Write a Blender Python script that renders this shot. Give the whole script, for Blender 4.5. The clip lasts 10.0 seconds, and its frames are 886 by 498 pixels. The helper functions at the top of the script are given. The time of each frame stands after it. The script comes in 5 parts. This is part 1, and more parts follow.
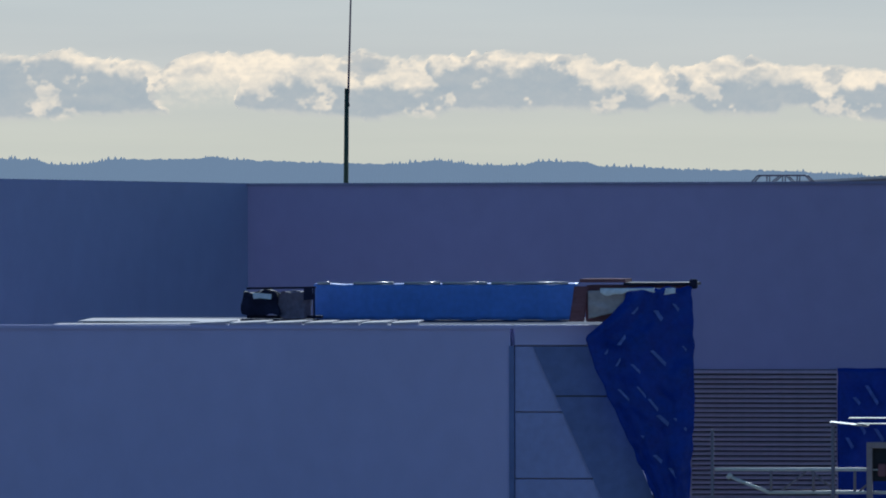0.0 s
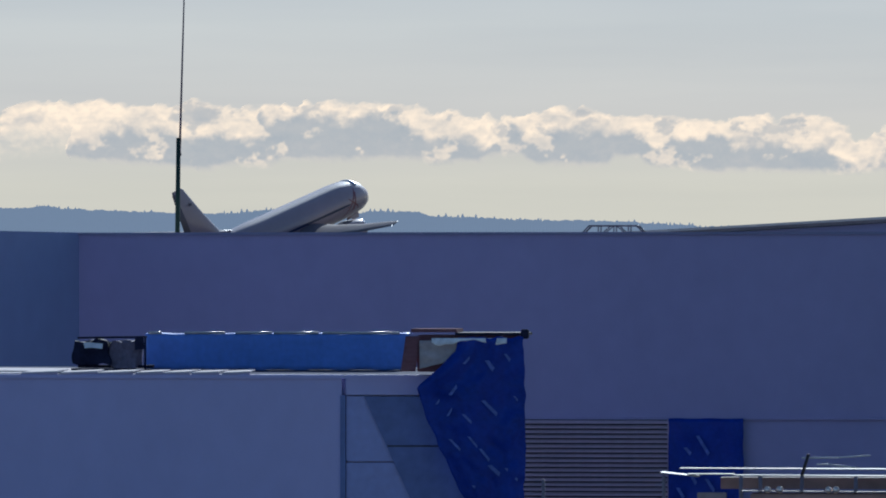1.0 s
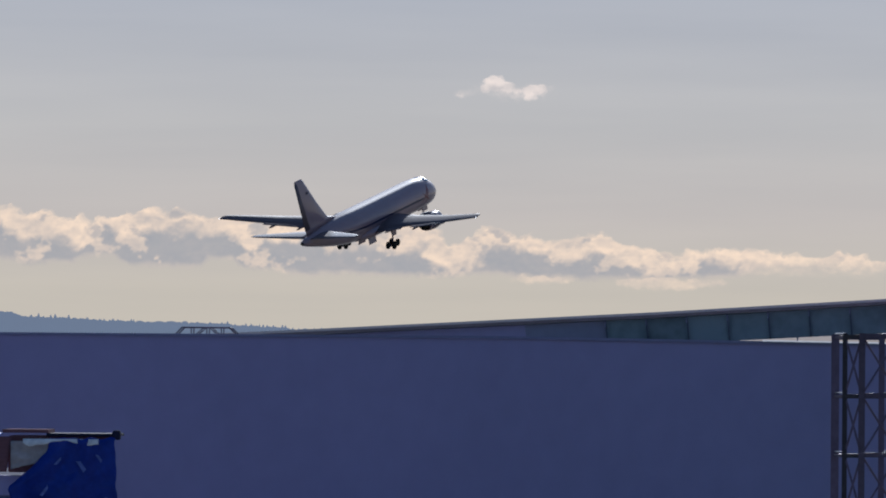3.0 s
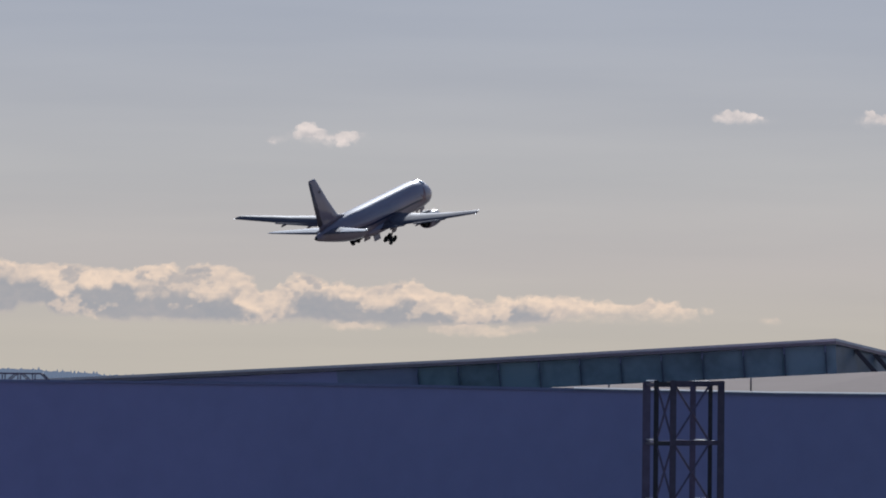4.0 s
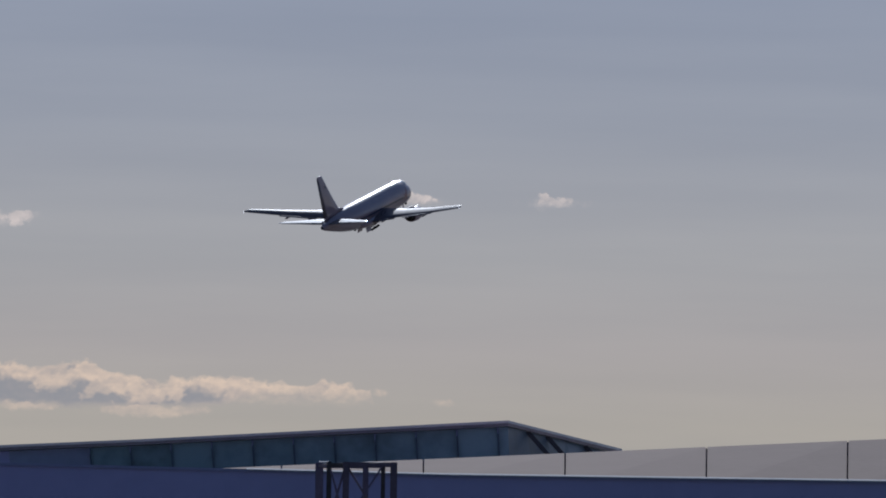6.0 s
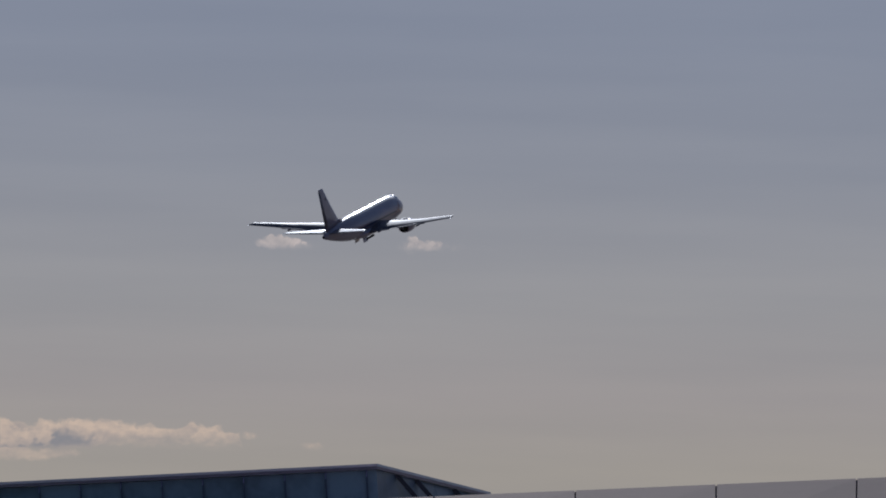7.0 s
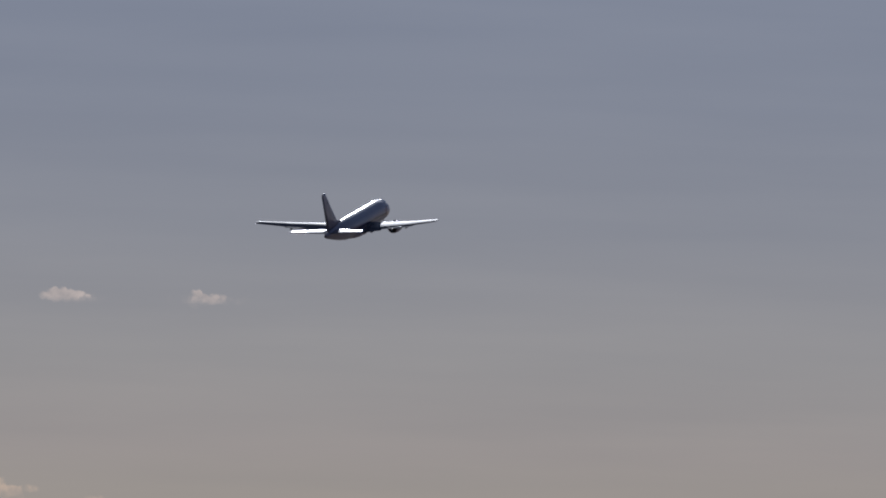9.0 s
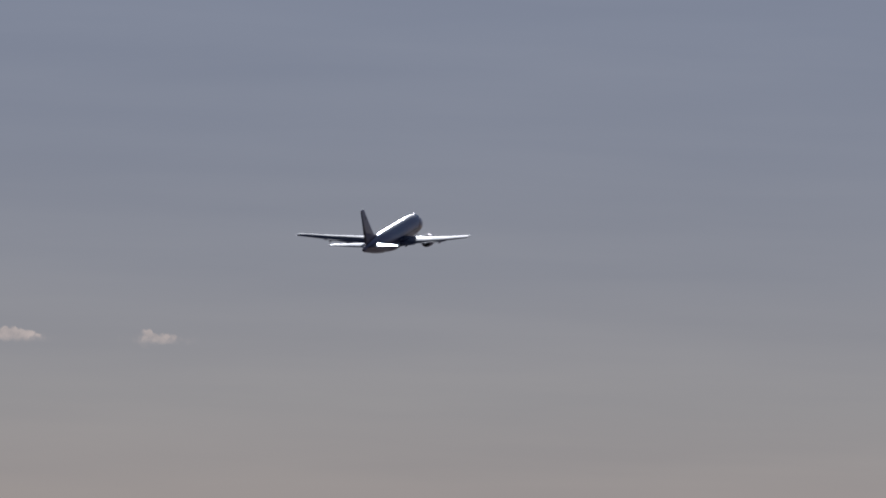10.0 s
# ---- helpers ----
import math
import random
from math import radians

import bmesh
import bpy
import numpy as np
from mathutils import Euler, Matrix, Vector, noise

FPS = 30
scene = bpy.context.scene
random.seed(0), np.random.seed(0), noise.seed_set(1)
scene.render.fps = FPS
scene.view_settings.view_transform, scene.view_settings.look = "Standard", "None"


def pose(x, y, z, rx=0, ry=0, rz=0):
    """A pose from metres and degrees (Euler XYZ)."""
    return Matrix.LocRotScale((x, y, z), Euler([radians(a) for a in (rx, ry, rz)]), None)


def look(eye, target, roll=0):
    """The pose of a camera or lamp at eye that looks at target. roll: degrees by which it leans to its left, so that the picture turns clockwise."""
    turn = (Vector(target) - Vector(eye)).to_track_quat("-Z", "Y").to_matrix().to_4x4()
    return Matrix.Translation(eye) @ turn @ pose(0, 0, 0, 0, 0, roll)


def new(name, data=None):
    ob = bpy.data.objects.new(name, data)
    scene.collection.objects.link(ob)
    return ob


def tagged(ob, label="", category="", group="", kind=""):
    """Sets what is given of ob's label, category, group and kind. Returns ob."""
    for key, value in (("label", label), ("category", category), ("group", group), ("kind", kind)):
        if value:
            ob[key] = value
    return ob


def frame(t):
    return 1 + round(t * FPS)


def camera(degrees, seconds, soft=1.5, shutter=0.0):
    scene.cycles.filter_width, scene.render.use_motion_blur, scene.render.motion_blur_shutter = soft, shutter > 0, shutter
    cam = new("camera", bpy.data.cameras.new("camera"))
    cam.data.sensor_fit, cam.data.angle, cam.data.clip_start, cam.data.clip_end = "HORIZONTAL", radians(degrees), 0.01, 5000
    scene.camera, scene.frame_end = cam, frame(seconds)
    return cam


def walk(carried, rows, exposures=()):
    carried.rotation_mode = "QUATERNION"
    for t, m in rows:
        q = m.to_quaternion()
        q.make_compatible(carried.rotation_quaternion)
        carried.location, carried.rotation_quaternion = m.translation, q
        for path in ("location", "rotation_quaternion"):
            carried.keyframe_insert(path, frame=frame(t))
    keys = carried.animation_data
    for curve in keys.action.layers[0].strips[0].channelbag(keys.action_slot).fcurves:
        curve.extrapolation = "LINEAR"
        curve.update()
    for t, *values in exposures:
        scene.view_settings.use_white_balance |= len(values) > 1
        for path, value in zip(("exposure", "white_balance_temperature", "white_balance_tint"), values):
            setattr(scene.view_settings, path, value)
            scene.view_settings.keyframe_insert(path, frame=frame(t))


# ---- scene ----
# ---- camera ----
EYE = Vector((0.0, 0.0, 12.0))
cam = camera(8.303, 10.0, soft=1.9)

CAMERA_ROWS = [
    (0, -7.928, -0.422, -0.155), (0.3, -7.406, -0.3, -0.141), (0.5, -7.091, -0.248, -0.132), (0.8, -6.64, -0.075, -0.08), (0.9, -6.478, 0.02, -0.062),
    (1, -6.346, 0.043, -0.045), (1.2, -6.042, 0.279, 0.046), (1.5, -5.567, 0.442, 0.182), (1.8, -4.964, 0.606, 0.338),
    (2, -4.46, 0.672, 0.442), (2.2, -3.985, 0.721, 0.458), (3.3, -2.039, 1.139, 0.477), (3.5, -1.687, 1.219, 0.5),
    (3.8, -1.131, 1.357, 0.541), (4, -0.771, 1.467, 0.568), (4.2, -0.454, 1.56, 0.567), (4.5, -0, 1.636, 0.565),
    (4.8, 0.454, 1.769, 0.668), (5, 0.76, 1.874, 0.736), (5.2, 1.059, 1.926, 0.767), (5.5, 1.502, 2.051, 0.814),
    (5.8, 2.009, 2.163, 0.815), (6, 2.283, 2.263, 0.815), (6.2, 2.582, 2.369, 0.867), (7.3, 3.724, 2.761, 0.917),
    (7.5, 3.85, 2.81, 0.967), (7.8, 4.114, 2.929, 1.032), (8, 4.326, 2.978, 1.075), (8.2, 4.584, 3.016, 1.103),
    (8.5, 4.995, 3.062, 1.144), (8.8, 5.37, 3.175, 1.158), (9, 5.523, 3.232, 1.168), (9.3, 5.738, 3.335, 1.182),
    (9.5, 5.876, 3.442, 1.191), (10, 5.981, 3.616, 1.202),
]

FLIGHT = [
    (0, -149.41, 775, 6.28, 19.99, 12, -1.5), (0.5, -134.33, 816.2, 10.66, 20.23, 12.32, -1.5), (1, -120.09, 863.2, 15.38, 20.74, 12.51, -2.1),
    (1.5, -104.3, 899.7, 20.05, 20.48, 12.5, -0.76), (2, -89.29, 943.4, 24.9, 20.75, 12.76, 0.04), (2.75, -65.92, 997.6, 32.62, 20.72, 12.62, -0.18),
    (3.5, -42.73, 1052.9, 40, 20.7, 12.82, -0.32), (4, -27.62, 1094.5, 45.79, 20.6, 12.41, -1.17), (4.5, -12.45, 1128.8, 51.54, 20.59, 12.39, -1.42),
    (5, 2.61, 1168, 57.27, 20.63, 12.03, -0.51), (5.5, 17.6, 1210.1, 63.03, 20.74, 11.96, -0.36), (6, 33.55, 1251.6, 69.13, 20.54, 12.4, -0.94),
    (6.75, 55.88, 1315.6, 77.36, 20.54, 11.96, -2.05), (7.5, 78.48, 1376.4, 86.01, 20.71, 12.24, -1.84), (8, 93.62, 1419.6, 91.65, 20.51, 12.01, -1.91),
    (8.5, 108.69, 1465.7, 97.59, 20.64, 12.8, -2.04), (9, 123.48, 1504.7, 103.17, 20.87, 12.67, -0.86), (9.5, 137.39, 1538.1, 108.76, 20.88, 13.23, 0.22),
    (10, 152.39, 1586.9, 115.55, 21.25, 13.13, 0.48),
]

EXPOSURES = [(0, 0.23, 5000, -1), (1, 0.28, 5150, 3), (1.5, 0.165, 5240, 3.2), (2, 0.05, 5330, 6.3), (3.5, 0.02, 5400, 10), (4, -0.07, 5400, 10), (4.5, -0.13, 5400, 11), (5, -0.11, 5345, 11.5), (6, -0.42, 5275, 11), (7.5, -0.75, 5355, 12.5), (8.5, -0.77, 5410, 12.5), (10, -0.76, 5440, 13)]
# sky colour by height above the horizon, before the strength of the world
VEIL = [(0, (9.52, 7.77, 5.56)), (0.011, (9.35, 7.69, 5.62)), (0.023, (9.09, 7.54, 6.00)), (0.038, (8.58, 7.54, 6.31)), (0.06, (7.31, 6.85, 6.44)), (0.08, (6.54, 6.40, 6.50)), (0.1, (6.21, 6.24, 6.62)), (0.25, (5.61, 6.09, 7.25))]
CLOUD_LIT, CLOUD_SHADE = (1.0, 0.71, 0.465), (0.37, 0.348, 0.323)
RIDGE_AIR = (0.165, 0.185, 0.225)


def aim(yaw, pitch, roll):
    y, p = radians(yaw), radians(pitch)
    way = Vector((math.sin(y) * math.cos(p), math.cos(y) * math.cos(p), math.sin(p)))
    return look(EYE, EYE + way * 100.0, roll)


walk(cam, [(t, aim(y, p, r)) for t, y, p, r in CAMERA_ROWS], EXPOSURES)

# ---- world and sun ----
SUN_AZIMUTH, SUN_HEIGHT = 3.1, 21.7


def make_world():
    world = bpy.data.worlds.new("sky")
    scene.world = world
    world.use_nodes = True
    nt = world.node_tree
    nt.nodes.clear()
    N = nt.nodes.new
    out, bg, sky = N("ShaderNodeOutputWorld"), N("ShaderNodeBackground"), N("ShaderNodeTexSky")
    sky.sky_type, sky.sun_disc = "NISHITA", False
    sky.sun_elevation, sky.sun_rotation = radians(SUN_HEIGHT), radians(SUN_AZIMUTH)
    sky.air_density, sky.dust_density, sky.ozone_density, sky.altitude = 1.0, 0.6, 3.0, 0
    # thin streaks of high haze
    co, mp, no, rp, mx = N("ShaderNodeTexCoord"), N("ShaderNodeMapping"), N("ShaderNodeTexNoise"), N("ShaderNodeValToRGB"), N("ShaderNodeMix")
    mp.inputs["Scale"].default_value = (7, 7, 80)
    no.inputs["Scale"].default_value, no.inputs["Detail"].default_value = 1.6, 4
    rp.color_ramp.elements[0].position, rp.color_ramp.elements[0].color = 0.32, (0.95, 0.955, 0.965, 1)
    rp.color_ramp.elements[1].position, rp.color_ramp.elements[1].color = 0.70, (1.03, 1.025, 1.015, 1)
    mx.data_type, mx.blend_type = "RGBA", "MULTIPLY"
    mx.inputs["Factor"].default_value = 1.0
    # haze near the horizon: a soft veil that thins upwards
    sep, veil, mix2 = N("ShaderNodeSeparateXYZ"), N("ShaderNodeValToRGB"), N("ShaderNodeMix")
    mix2.data_type = "RGBA"
    els = veil.color_ramp.elements
    els[0].position, els[0].color = 0.0, (*VEIL[0][1], 1)
    els[1].position, els[1].color = 1.0, (*VEIL[-1][1], 1)
    for h, c in VEIL[1:-1]:
        els.new(h / 0.25).color = (*c, 1)
    height = N("ShaderNodeMath")
    height.operation = "DIVIDE"
    height.inputs[1].default_value = 0.25
    fac, ahead, both = N("ShaderNodeMapRange"), N("ShaderNodeMapRange"), N("ShaderNodeMath")
    fac.interpolation_type = ahead.interpolation_type = "SMOOTHSTEP"
    fac.inputs["From Min"].default_value, fac.inputs["From Max"].default_value = 0.10, 0.40
    fac.inputs["To Min"].default_value, fac.inputs["To Max"].default_value = 1.0, 0.0
    # the bright haze lies towards the sun
    ahead.inputs["From Min"].default_value, ahead.inputs["From Max"].default_value = -0.3, 0.75
    both.operation = "MULTIPLY"
    L = nt.links.new
    L(co.outputs["Generated"], mp.inputs["Vector"])
    L(mp.outputs["Vector"], no.inputs["Vector"])
    L(no.outputs["Fac"], rp.inputs["Fac"])
    L(co.outputs["Generated"], sep.inputs["Vector"])
    L(sep.outputs["Z"], height.inputs[0])
    L(height.outputs["Value"], veil.inputs["Fac"])
    L(sep.outputs["Z"], fac.inputs["Value"])
    L(sep.outputs["Y"], ahead.inputs["Value"])
    L(fac.outputs["Result"], both.inputs[0])
    L(ahead.outputs["Result"], both.inputs[1])
    L(both.outputs["Value"], mix2.inputs["Factor"])
    L(sky.outputs["Color"], mix2.inputs["A"])
    L(veil.outputs["Color"], mix2.inputs["B"])
    L(mix2.outputs["Result"], mx.inputs["A"])
    L(rp.outputs["Color"], mx.inputs["B"])
    L(mx.outputs["Result"], bg.inputs["Color"])
    bg.inputs["Strength"].default_value = 0.065
    L(bg.outputs["Background"], out.inputs["Surface"])


make_world()
sun = new("sun", bpy.data.lights.new("sun", "SUN"))
sun.data.energy, sun.data.angle, sun.data.color = 4.0, radians(0.53), (1.0, 0.93, 0.82)
_a, _e = radians(SUN_AZIMUTH), radians(SUN_HEIGHT)
_way = Vector((math.sin(_a) * math.cos(_e), math.cos(_a) * math.cos(_e), math.sin(_e)))
sun.matrix_world = look(EYE + _way * 50, EYE)


# ---- materials ----
def mat(name, colour, rough=0.6, metal=0.0, vary=0.12, fine=6.0, coarse=0.6, bump=0.0, coat=0.0, tint=None, island=False, stretch=(1, 1, 1), spec=0.2, coat_rough=0.08):
    m = bpy.data.materials.new(name)
    m.use_nodes = True
    nt = m.node_tree
    N, L = nt.nodes.new, nt.links.new
    p = nt.nodes["Principled BSDF"]
    p.inputs["Roughness"].default_value, p.inputs["Metallic"].default_value = rough, metal
    p.inputs["Coat Weight"].default_value, p.inputs["Coat Roughness"].default_value = coat, coat_rough
    p.inputs["Specular IOR Level"].default_value = spec
    co, mp = N("ShaderNodeTexCoord"), N("ShaderNodeMapping")
    mp.inputs["Scale"].default_value = stretch
    L(co.outputs["Object"], mp.inputs["Vector"])
    a, b = N("ShaderNodeTexNoise"), N("ShaderNodeTexNoise")
    a.inputs["Scale"].default_value, a.inputs["Detail"].default_value = fine, 5
    b.inputs["Scale"].default_value, b.inputs["Detail"].default_value = coarse, 3
    L(mp.outputs["Vector"], a.inputs["Vector"])
    L(mp.outputs["Vector"], b.inputs["Vector"])
    add = N("ShaderNodeMath")
    add.operation = "ADD"
    L(a.outputs["Fac"], add.inputs[0])
    L(b.outputs["Fac"], add.inputs[1])
    rng = N("ShaderNodeMapRange")
    rng.inputs["From Min"].default_value, rng.inputs["From Max"].default_value = 0.6, 1.4
    L(add.outputs["Value"], rng.inputs["Value"])
    src = rng.outputs["Result"]
    if island:
        inf, ad2 = N("ShaderNodeObjectInfo"), N("ShaderNodeMath")
        ad2.operation = "MULTIPLY_ADD"
        ad2.inputs[1].default_value = 0.6
        L(inf.outputs["Random"], ad2.inputs[0])
        L(src, ad2.inputs[2])
        src = ad2.outputs["Value"]
    mx = N("ShaderNodeMix")
    mx.data_type = "RGBA"
    c2 = tint or tuple(min(1, v * (1 + vary)) for v in colour)
    mx.inputs["A"].default_value = (*[v * (1 - vary) for v in colour], 1)
    mx.inputs["B"].default_value = (*c2, 1)
    L(src, mx.inputs["Factor"])
    L(mx.outputs["Result"], p.inputs["Base Color"])
    if bump:
        bp = N("ShaderNodeBump")
        bp.inputs["Strength"].default_value, bp.inputs["Distance"].default_value = bump, 0.03
        L(a.outputs["Fac"], bp.inputs["Height"])
        L(bp.outputs["Normal"], p.inputs["Normal"])
    return m


def glow(name, colour, strength):
    m = bpy.data.materials.new(name)
    m.use_nodes = True
    p = m.node_tree.nodes["Principled BSDF"]
    p.inputs["Base Color"].default_value = (*colour, 1)
    p.inputs["Emission Color"].default_value = (*colour, 1)
    p.inputs["Emission Strength"].default_value = strength
    return m


def cloud_material(name, lit, shade, strength, body=1.0):
    m = bpy.data.materials.new(name)
    m.use_nodes = True
    nt = m.node_tree
    nt.nodes.clear()
    N, L = nt.nodes.new, nt.links.new
    out, em, tr, mx = N("ShaderNodeOutputMaterial"), N("ShaderNodeEmission"), N("ShaderNodeBsdfTransparent"), N("ShaderNodeMixShader")
    den, lum, col = N("ShaderNodeAttribute"), N("ShaderNodeAttribute"), N("ShaderNodeMix")
    den.attribute_name, lum.attribute_name = "thickness", "painted_light"
    col.data_type = "RGBA"
    # the cloud glows; sunlit and shaded tones are mixed by the painted value
    col.inputs["A"].default_value, col.inputs["B"].default_value = (*shade, 1), (*lit, 1)
    co, no = N("ShaderNodeTexCoord"), N("ShaderNodeTexNoise")
    no.inputs["Scale"].default_value, no.inputs["Detail"].default_value, no.inputs["Roughness"].default_value = 0.16, 6, 0.6
    L(co.outputs["Object"], no.inputs["Vector"])
    wob = N("ShaderNodeMath")
    wob.operation = "MULTIPLY_ADD"
    wob.inputs[1].default_value = 0.16
    L(no.outputs["Fac"], wob.inputs[0])
    sub = N("ShaderNodeMath")
    sub.operation = "SUBTRACT"
    sub.inputs[1].default_value = 0.08
    L(lum.outputs["Fac"], wob.inputs[2])
    L(wob.outputs["Value"], sub.inputs[0])
    sub.use_clamp = True
    L(sub.outputs["Value"], col.inputs["Factor"])
    al, als, alm = N("ShaderNodeMath"), N("ShaderNodeMath"), N("ShaderNodeMath")
    al.operation, als.operation, alm.operation = "MULTIPLY_ADD", "SUBTRACT", "MULTIPLY"
    al.inputs[1].default_value, als.inputs[1].default_value, alm.inputs[1].default_value = 0.9, 0.45, body
    L(no.outputs["Fac"], al.inputs[0])
    L(den.outputs["Fac"], al.inputs[2])
    L(al.outputs["Value"], als.inputs[0])
    # fades to nothing at the rim of the sheet
    cap = N("ShaderNodeMath")
    cap.operation = "MULTIPLY"
    edge = N("ShaderNodeMapRange")
    edge.inputs["From Max"].default_value = 0.25
    L(den.outputs["Fac"], edge.inputs["Value"])
    als.use_clamp = True
    L(als.outputs["Value"], cap.inputs[0])
    L(edge.outputs["Result"], cap.inputs[1])
    L(cap.outputs["Value"], alm.inputs[0])
    L(col.outputs["Result"], em.inputs["Color"])
    em.inputs["Strength"].default_value = strength
    L(alm.outputs["Value"], mx.inputs["Fac"])
    L(tr.outputs["BSDF"], mx.inputs[1])
    L(em.outputs["Emission"], mx.inputs[2])
    L(mx.outputs["Shader"], out.inputs["Surface"])
    return m


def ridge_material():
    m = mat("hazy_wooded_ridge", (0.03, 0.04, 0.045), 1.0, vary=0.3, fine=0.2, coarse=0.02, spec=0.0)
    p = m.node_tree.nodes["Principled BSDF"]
    # airlight over several kilometres, put in as an even glow of the ridge
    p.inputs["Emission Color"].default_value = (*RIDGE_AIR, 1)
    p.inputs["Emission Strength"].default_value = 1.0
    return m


M_CLADDING = mat("grey_wall_cladding", (0.376, 0.325, 0.51), 0.7, vary=0.06, fine=1.6, coarse=0.22, bump=0.03, stretch=(1, 1, 0.8))
M_CLADDING_LEFT = mat("blue_grey_wall_cladding", (0.30, 0.325, 0.50), 0.7, vary=0.06, fine=1.6, coarse=0.22, bump=0.03, stretch=(1, 1, 0.8))
M_COPING = mat("coping_sheet_metal", (0.27, 0.25, 0.37), 0.6, 0.0, vary=0.1, fine=5)
M_EAVE = mat("grey_eave_metal", (0.70, 0.56, 0.53), 0.9, 0.0, vary=0.1, fine=5)
M_COPING_PALE = mat("pale_coping", (0.62, 0.58, 0.56), 0.95, 0.0, vary=0.1, fine=5, spec=0.03)
M_ROOF = mat("roof_membrane", (0.55, 0.54, 0.52), 0.7, vary=0.15, fine=2, bump=0.1)
M_SHED = mat("pale_painted_metal", (0.478, 0.435, 0.705), 0.65, vary=0.06, fine=1.8, coarse=0.3, bump=0.03, stretch=(1, 1, 0.7))
M_SHED_PANEL = mat("weathered_panel", (0.35, 0.355, 0.63), 0.5, vary=0.12, fine=5, bump=0.05)
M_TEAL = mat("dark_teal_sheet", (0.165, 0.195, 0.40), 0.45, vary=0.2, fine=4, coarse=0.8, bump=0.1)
M_TARP = mat("blue_tarpaulin", (0.013, 0.034, 0.28), 0.42, vary=0.3, fine=9, coarse=1.5, bump=0.25)
M_TARP_LIGHT = mat("faded_blue_tarpaulin", (0.165, 0.265, 0.70), 0.6, vary=0.15, fine=7, coarse=1.2, bump=0.2)
M_TARP_MARK = mat("white_print", (0.11, 0.15, 0.43), 0.5, vary=0.45, fine=9)
M_GREY_SHEET = mat("grey_canvas", (0.40, 0.35, 0.37), 0.7, vary=0.2, fine=8, coarse=2, bump=0.3)
M_DIM_SHEET = mat("dark_grey_canvas", (0.19, 0.155, 0.21), 0.8, vary=0.3, fine=8, coarse=2, bump=0.3)
M_TORN = mat("pale_torn_fabric", (0.72, 0.72, 0.8), 0.7, vary=0.3, fine=9)
M_ROOF_DULL = mat("dull_shed_roof", (0.10, 0.10, 0.15), 0.95, vary=0.2, fine=3, spec=0.03)
M_BLACK = mat("black_plastic_sheet", (0.026, 0.026, 0.055), 0.7, vary=0.4, fine=6, bump=0.3, spec=0.04)
M_BROWN = mat("reddish_brown_timber", (0.19, 0.095, 0.115), 0.95, vary=0.3, fine=12, bump=0.2, stretch=(0.2, 1, 1), spec=0.02)
M_LOUVRE = mat("grey_metal_louvre", (0.46, 0.34, 0.41), 0.5, 0.0, vary=0.15, fine=5)
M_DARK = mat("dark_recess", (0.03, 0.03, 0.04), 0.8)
M_GALV = mat("galvanised_tube", (0.58, 0.56, 0.55), 0.45, 0.0, vary=0.12, fine=10, spec=0.6)
M_DULL_TUBE = mat("dull_painted_tube", (0.24, 0.20, 0.24), 0.6, 0.0, vary=0.2, fine=10)
M_STEEL_DARK = mat("dark_painted_steel", (0.055, 0.047, 0.055), 0.6, 0.0, vary=0.3, fine=8)
M_STEEL_MID = mat("grey_painted_steel", (0.105, 0.08, 0.115), 0.6, 0.0, vary=0.3, fine=8)
M_STEEL_PALE = mat("weathered_grey_steel", (0.155, 0.12, 0.18), 0.6, 0.0, vary=0.25, fine=8)
M_RUNG = mat("bright_galvanised_rung", (0.5, 0.47, 0.46), 0.32, 0.6, vary=0.2, fine=12, spec=0.6)
M_GREEN_STEEL = mat("dark_green_steel", (0.022, 0.045, 0.035), 0.4, vary=0.2, fine=10)
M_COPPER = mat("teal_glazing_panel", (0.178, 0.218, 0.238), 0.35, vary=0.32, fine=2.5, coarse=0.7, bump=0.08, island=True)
M_CLOUDED = mat("clouded_blue_green_panel", (0.27, 0.265, 0.36), 0.5, vary=0.12, fine=2.5, coarse=0.5)
M_HIP = mat("darkened_teal_glazing", (0.095, 0.115, 0.14), 0.35, vary=0.35, fine=2.0, coarse=0.8, island=True)
M_MULLION = mat("dark_teal_mullion", (0.085, 0.10, 0.13), 0.5, vary=0.2)
M_FASCIA = mat("dark_fascia", (0.24, 0.185, 0.20), 0.5, vary=0.2)
M_WHITE_PANEL = mat("off_white_roof_panel", (0.325, 0.225, 0.175), 0.95, vary=0.06, fine=3, coarse=0.3, island=True)
M_WHITE_PANEL.node_tree.nodes["Principled BSDF"].inputs["Specular IOR Level"].default_value = 0.08
M_GROUND = mat("airfield_ground", (0.25, 0.23, 0.19), 0.9, vary=0.35, fine=0.8, coarse=0.02)
M_ASPHALT = mat("asphalt", (0.05, 0.05, 0.052), 0.85, vary=0.25, fine=2, coarse=0.05, bump=0.1)
M_HULL = mat("white_gloss_aircraft_paint", (0.355, 0.246, 0.268), 0.6, vary=0.05, fine=1.2, coarse=0.15, coat=0.6, coat_rough=0.125, spec=0.1)
M_WING = mat("grey_aircraft_paint", (0.175, 0.128, 0.133), 0.55, 0.0, vary=0.12, fine=1.5, coarse=0.3, spec=0.1, coat=0.05, coat_rough=0.075)
M_STAB = mat("pale_grey_aircraft_paint", (0.19, 0.15, 0.155), 0.6, 0.0, vary=0.10, fine=1.5, coarse=0.3, coat=0.7, coat_rough=0.13)
M_PLATE = mat("pale_metal_sheet", (0.33, 0.275, 0.27), 0.5, 0.0, vary=0.3, fine=3, coarse=0.6, spec=0.03)
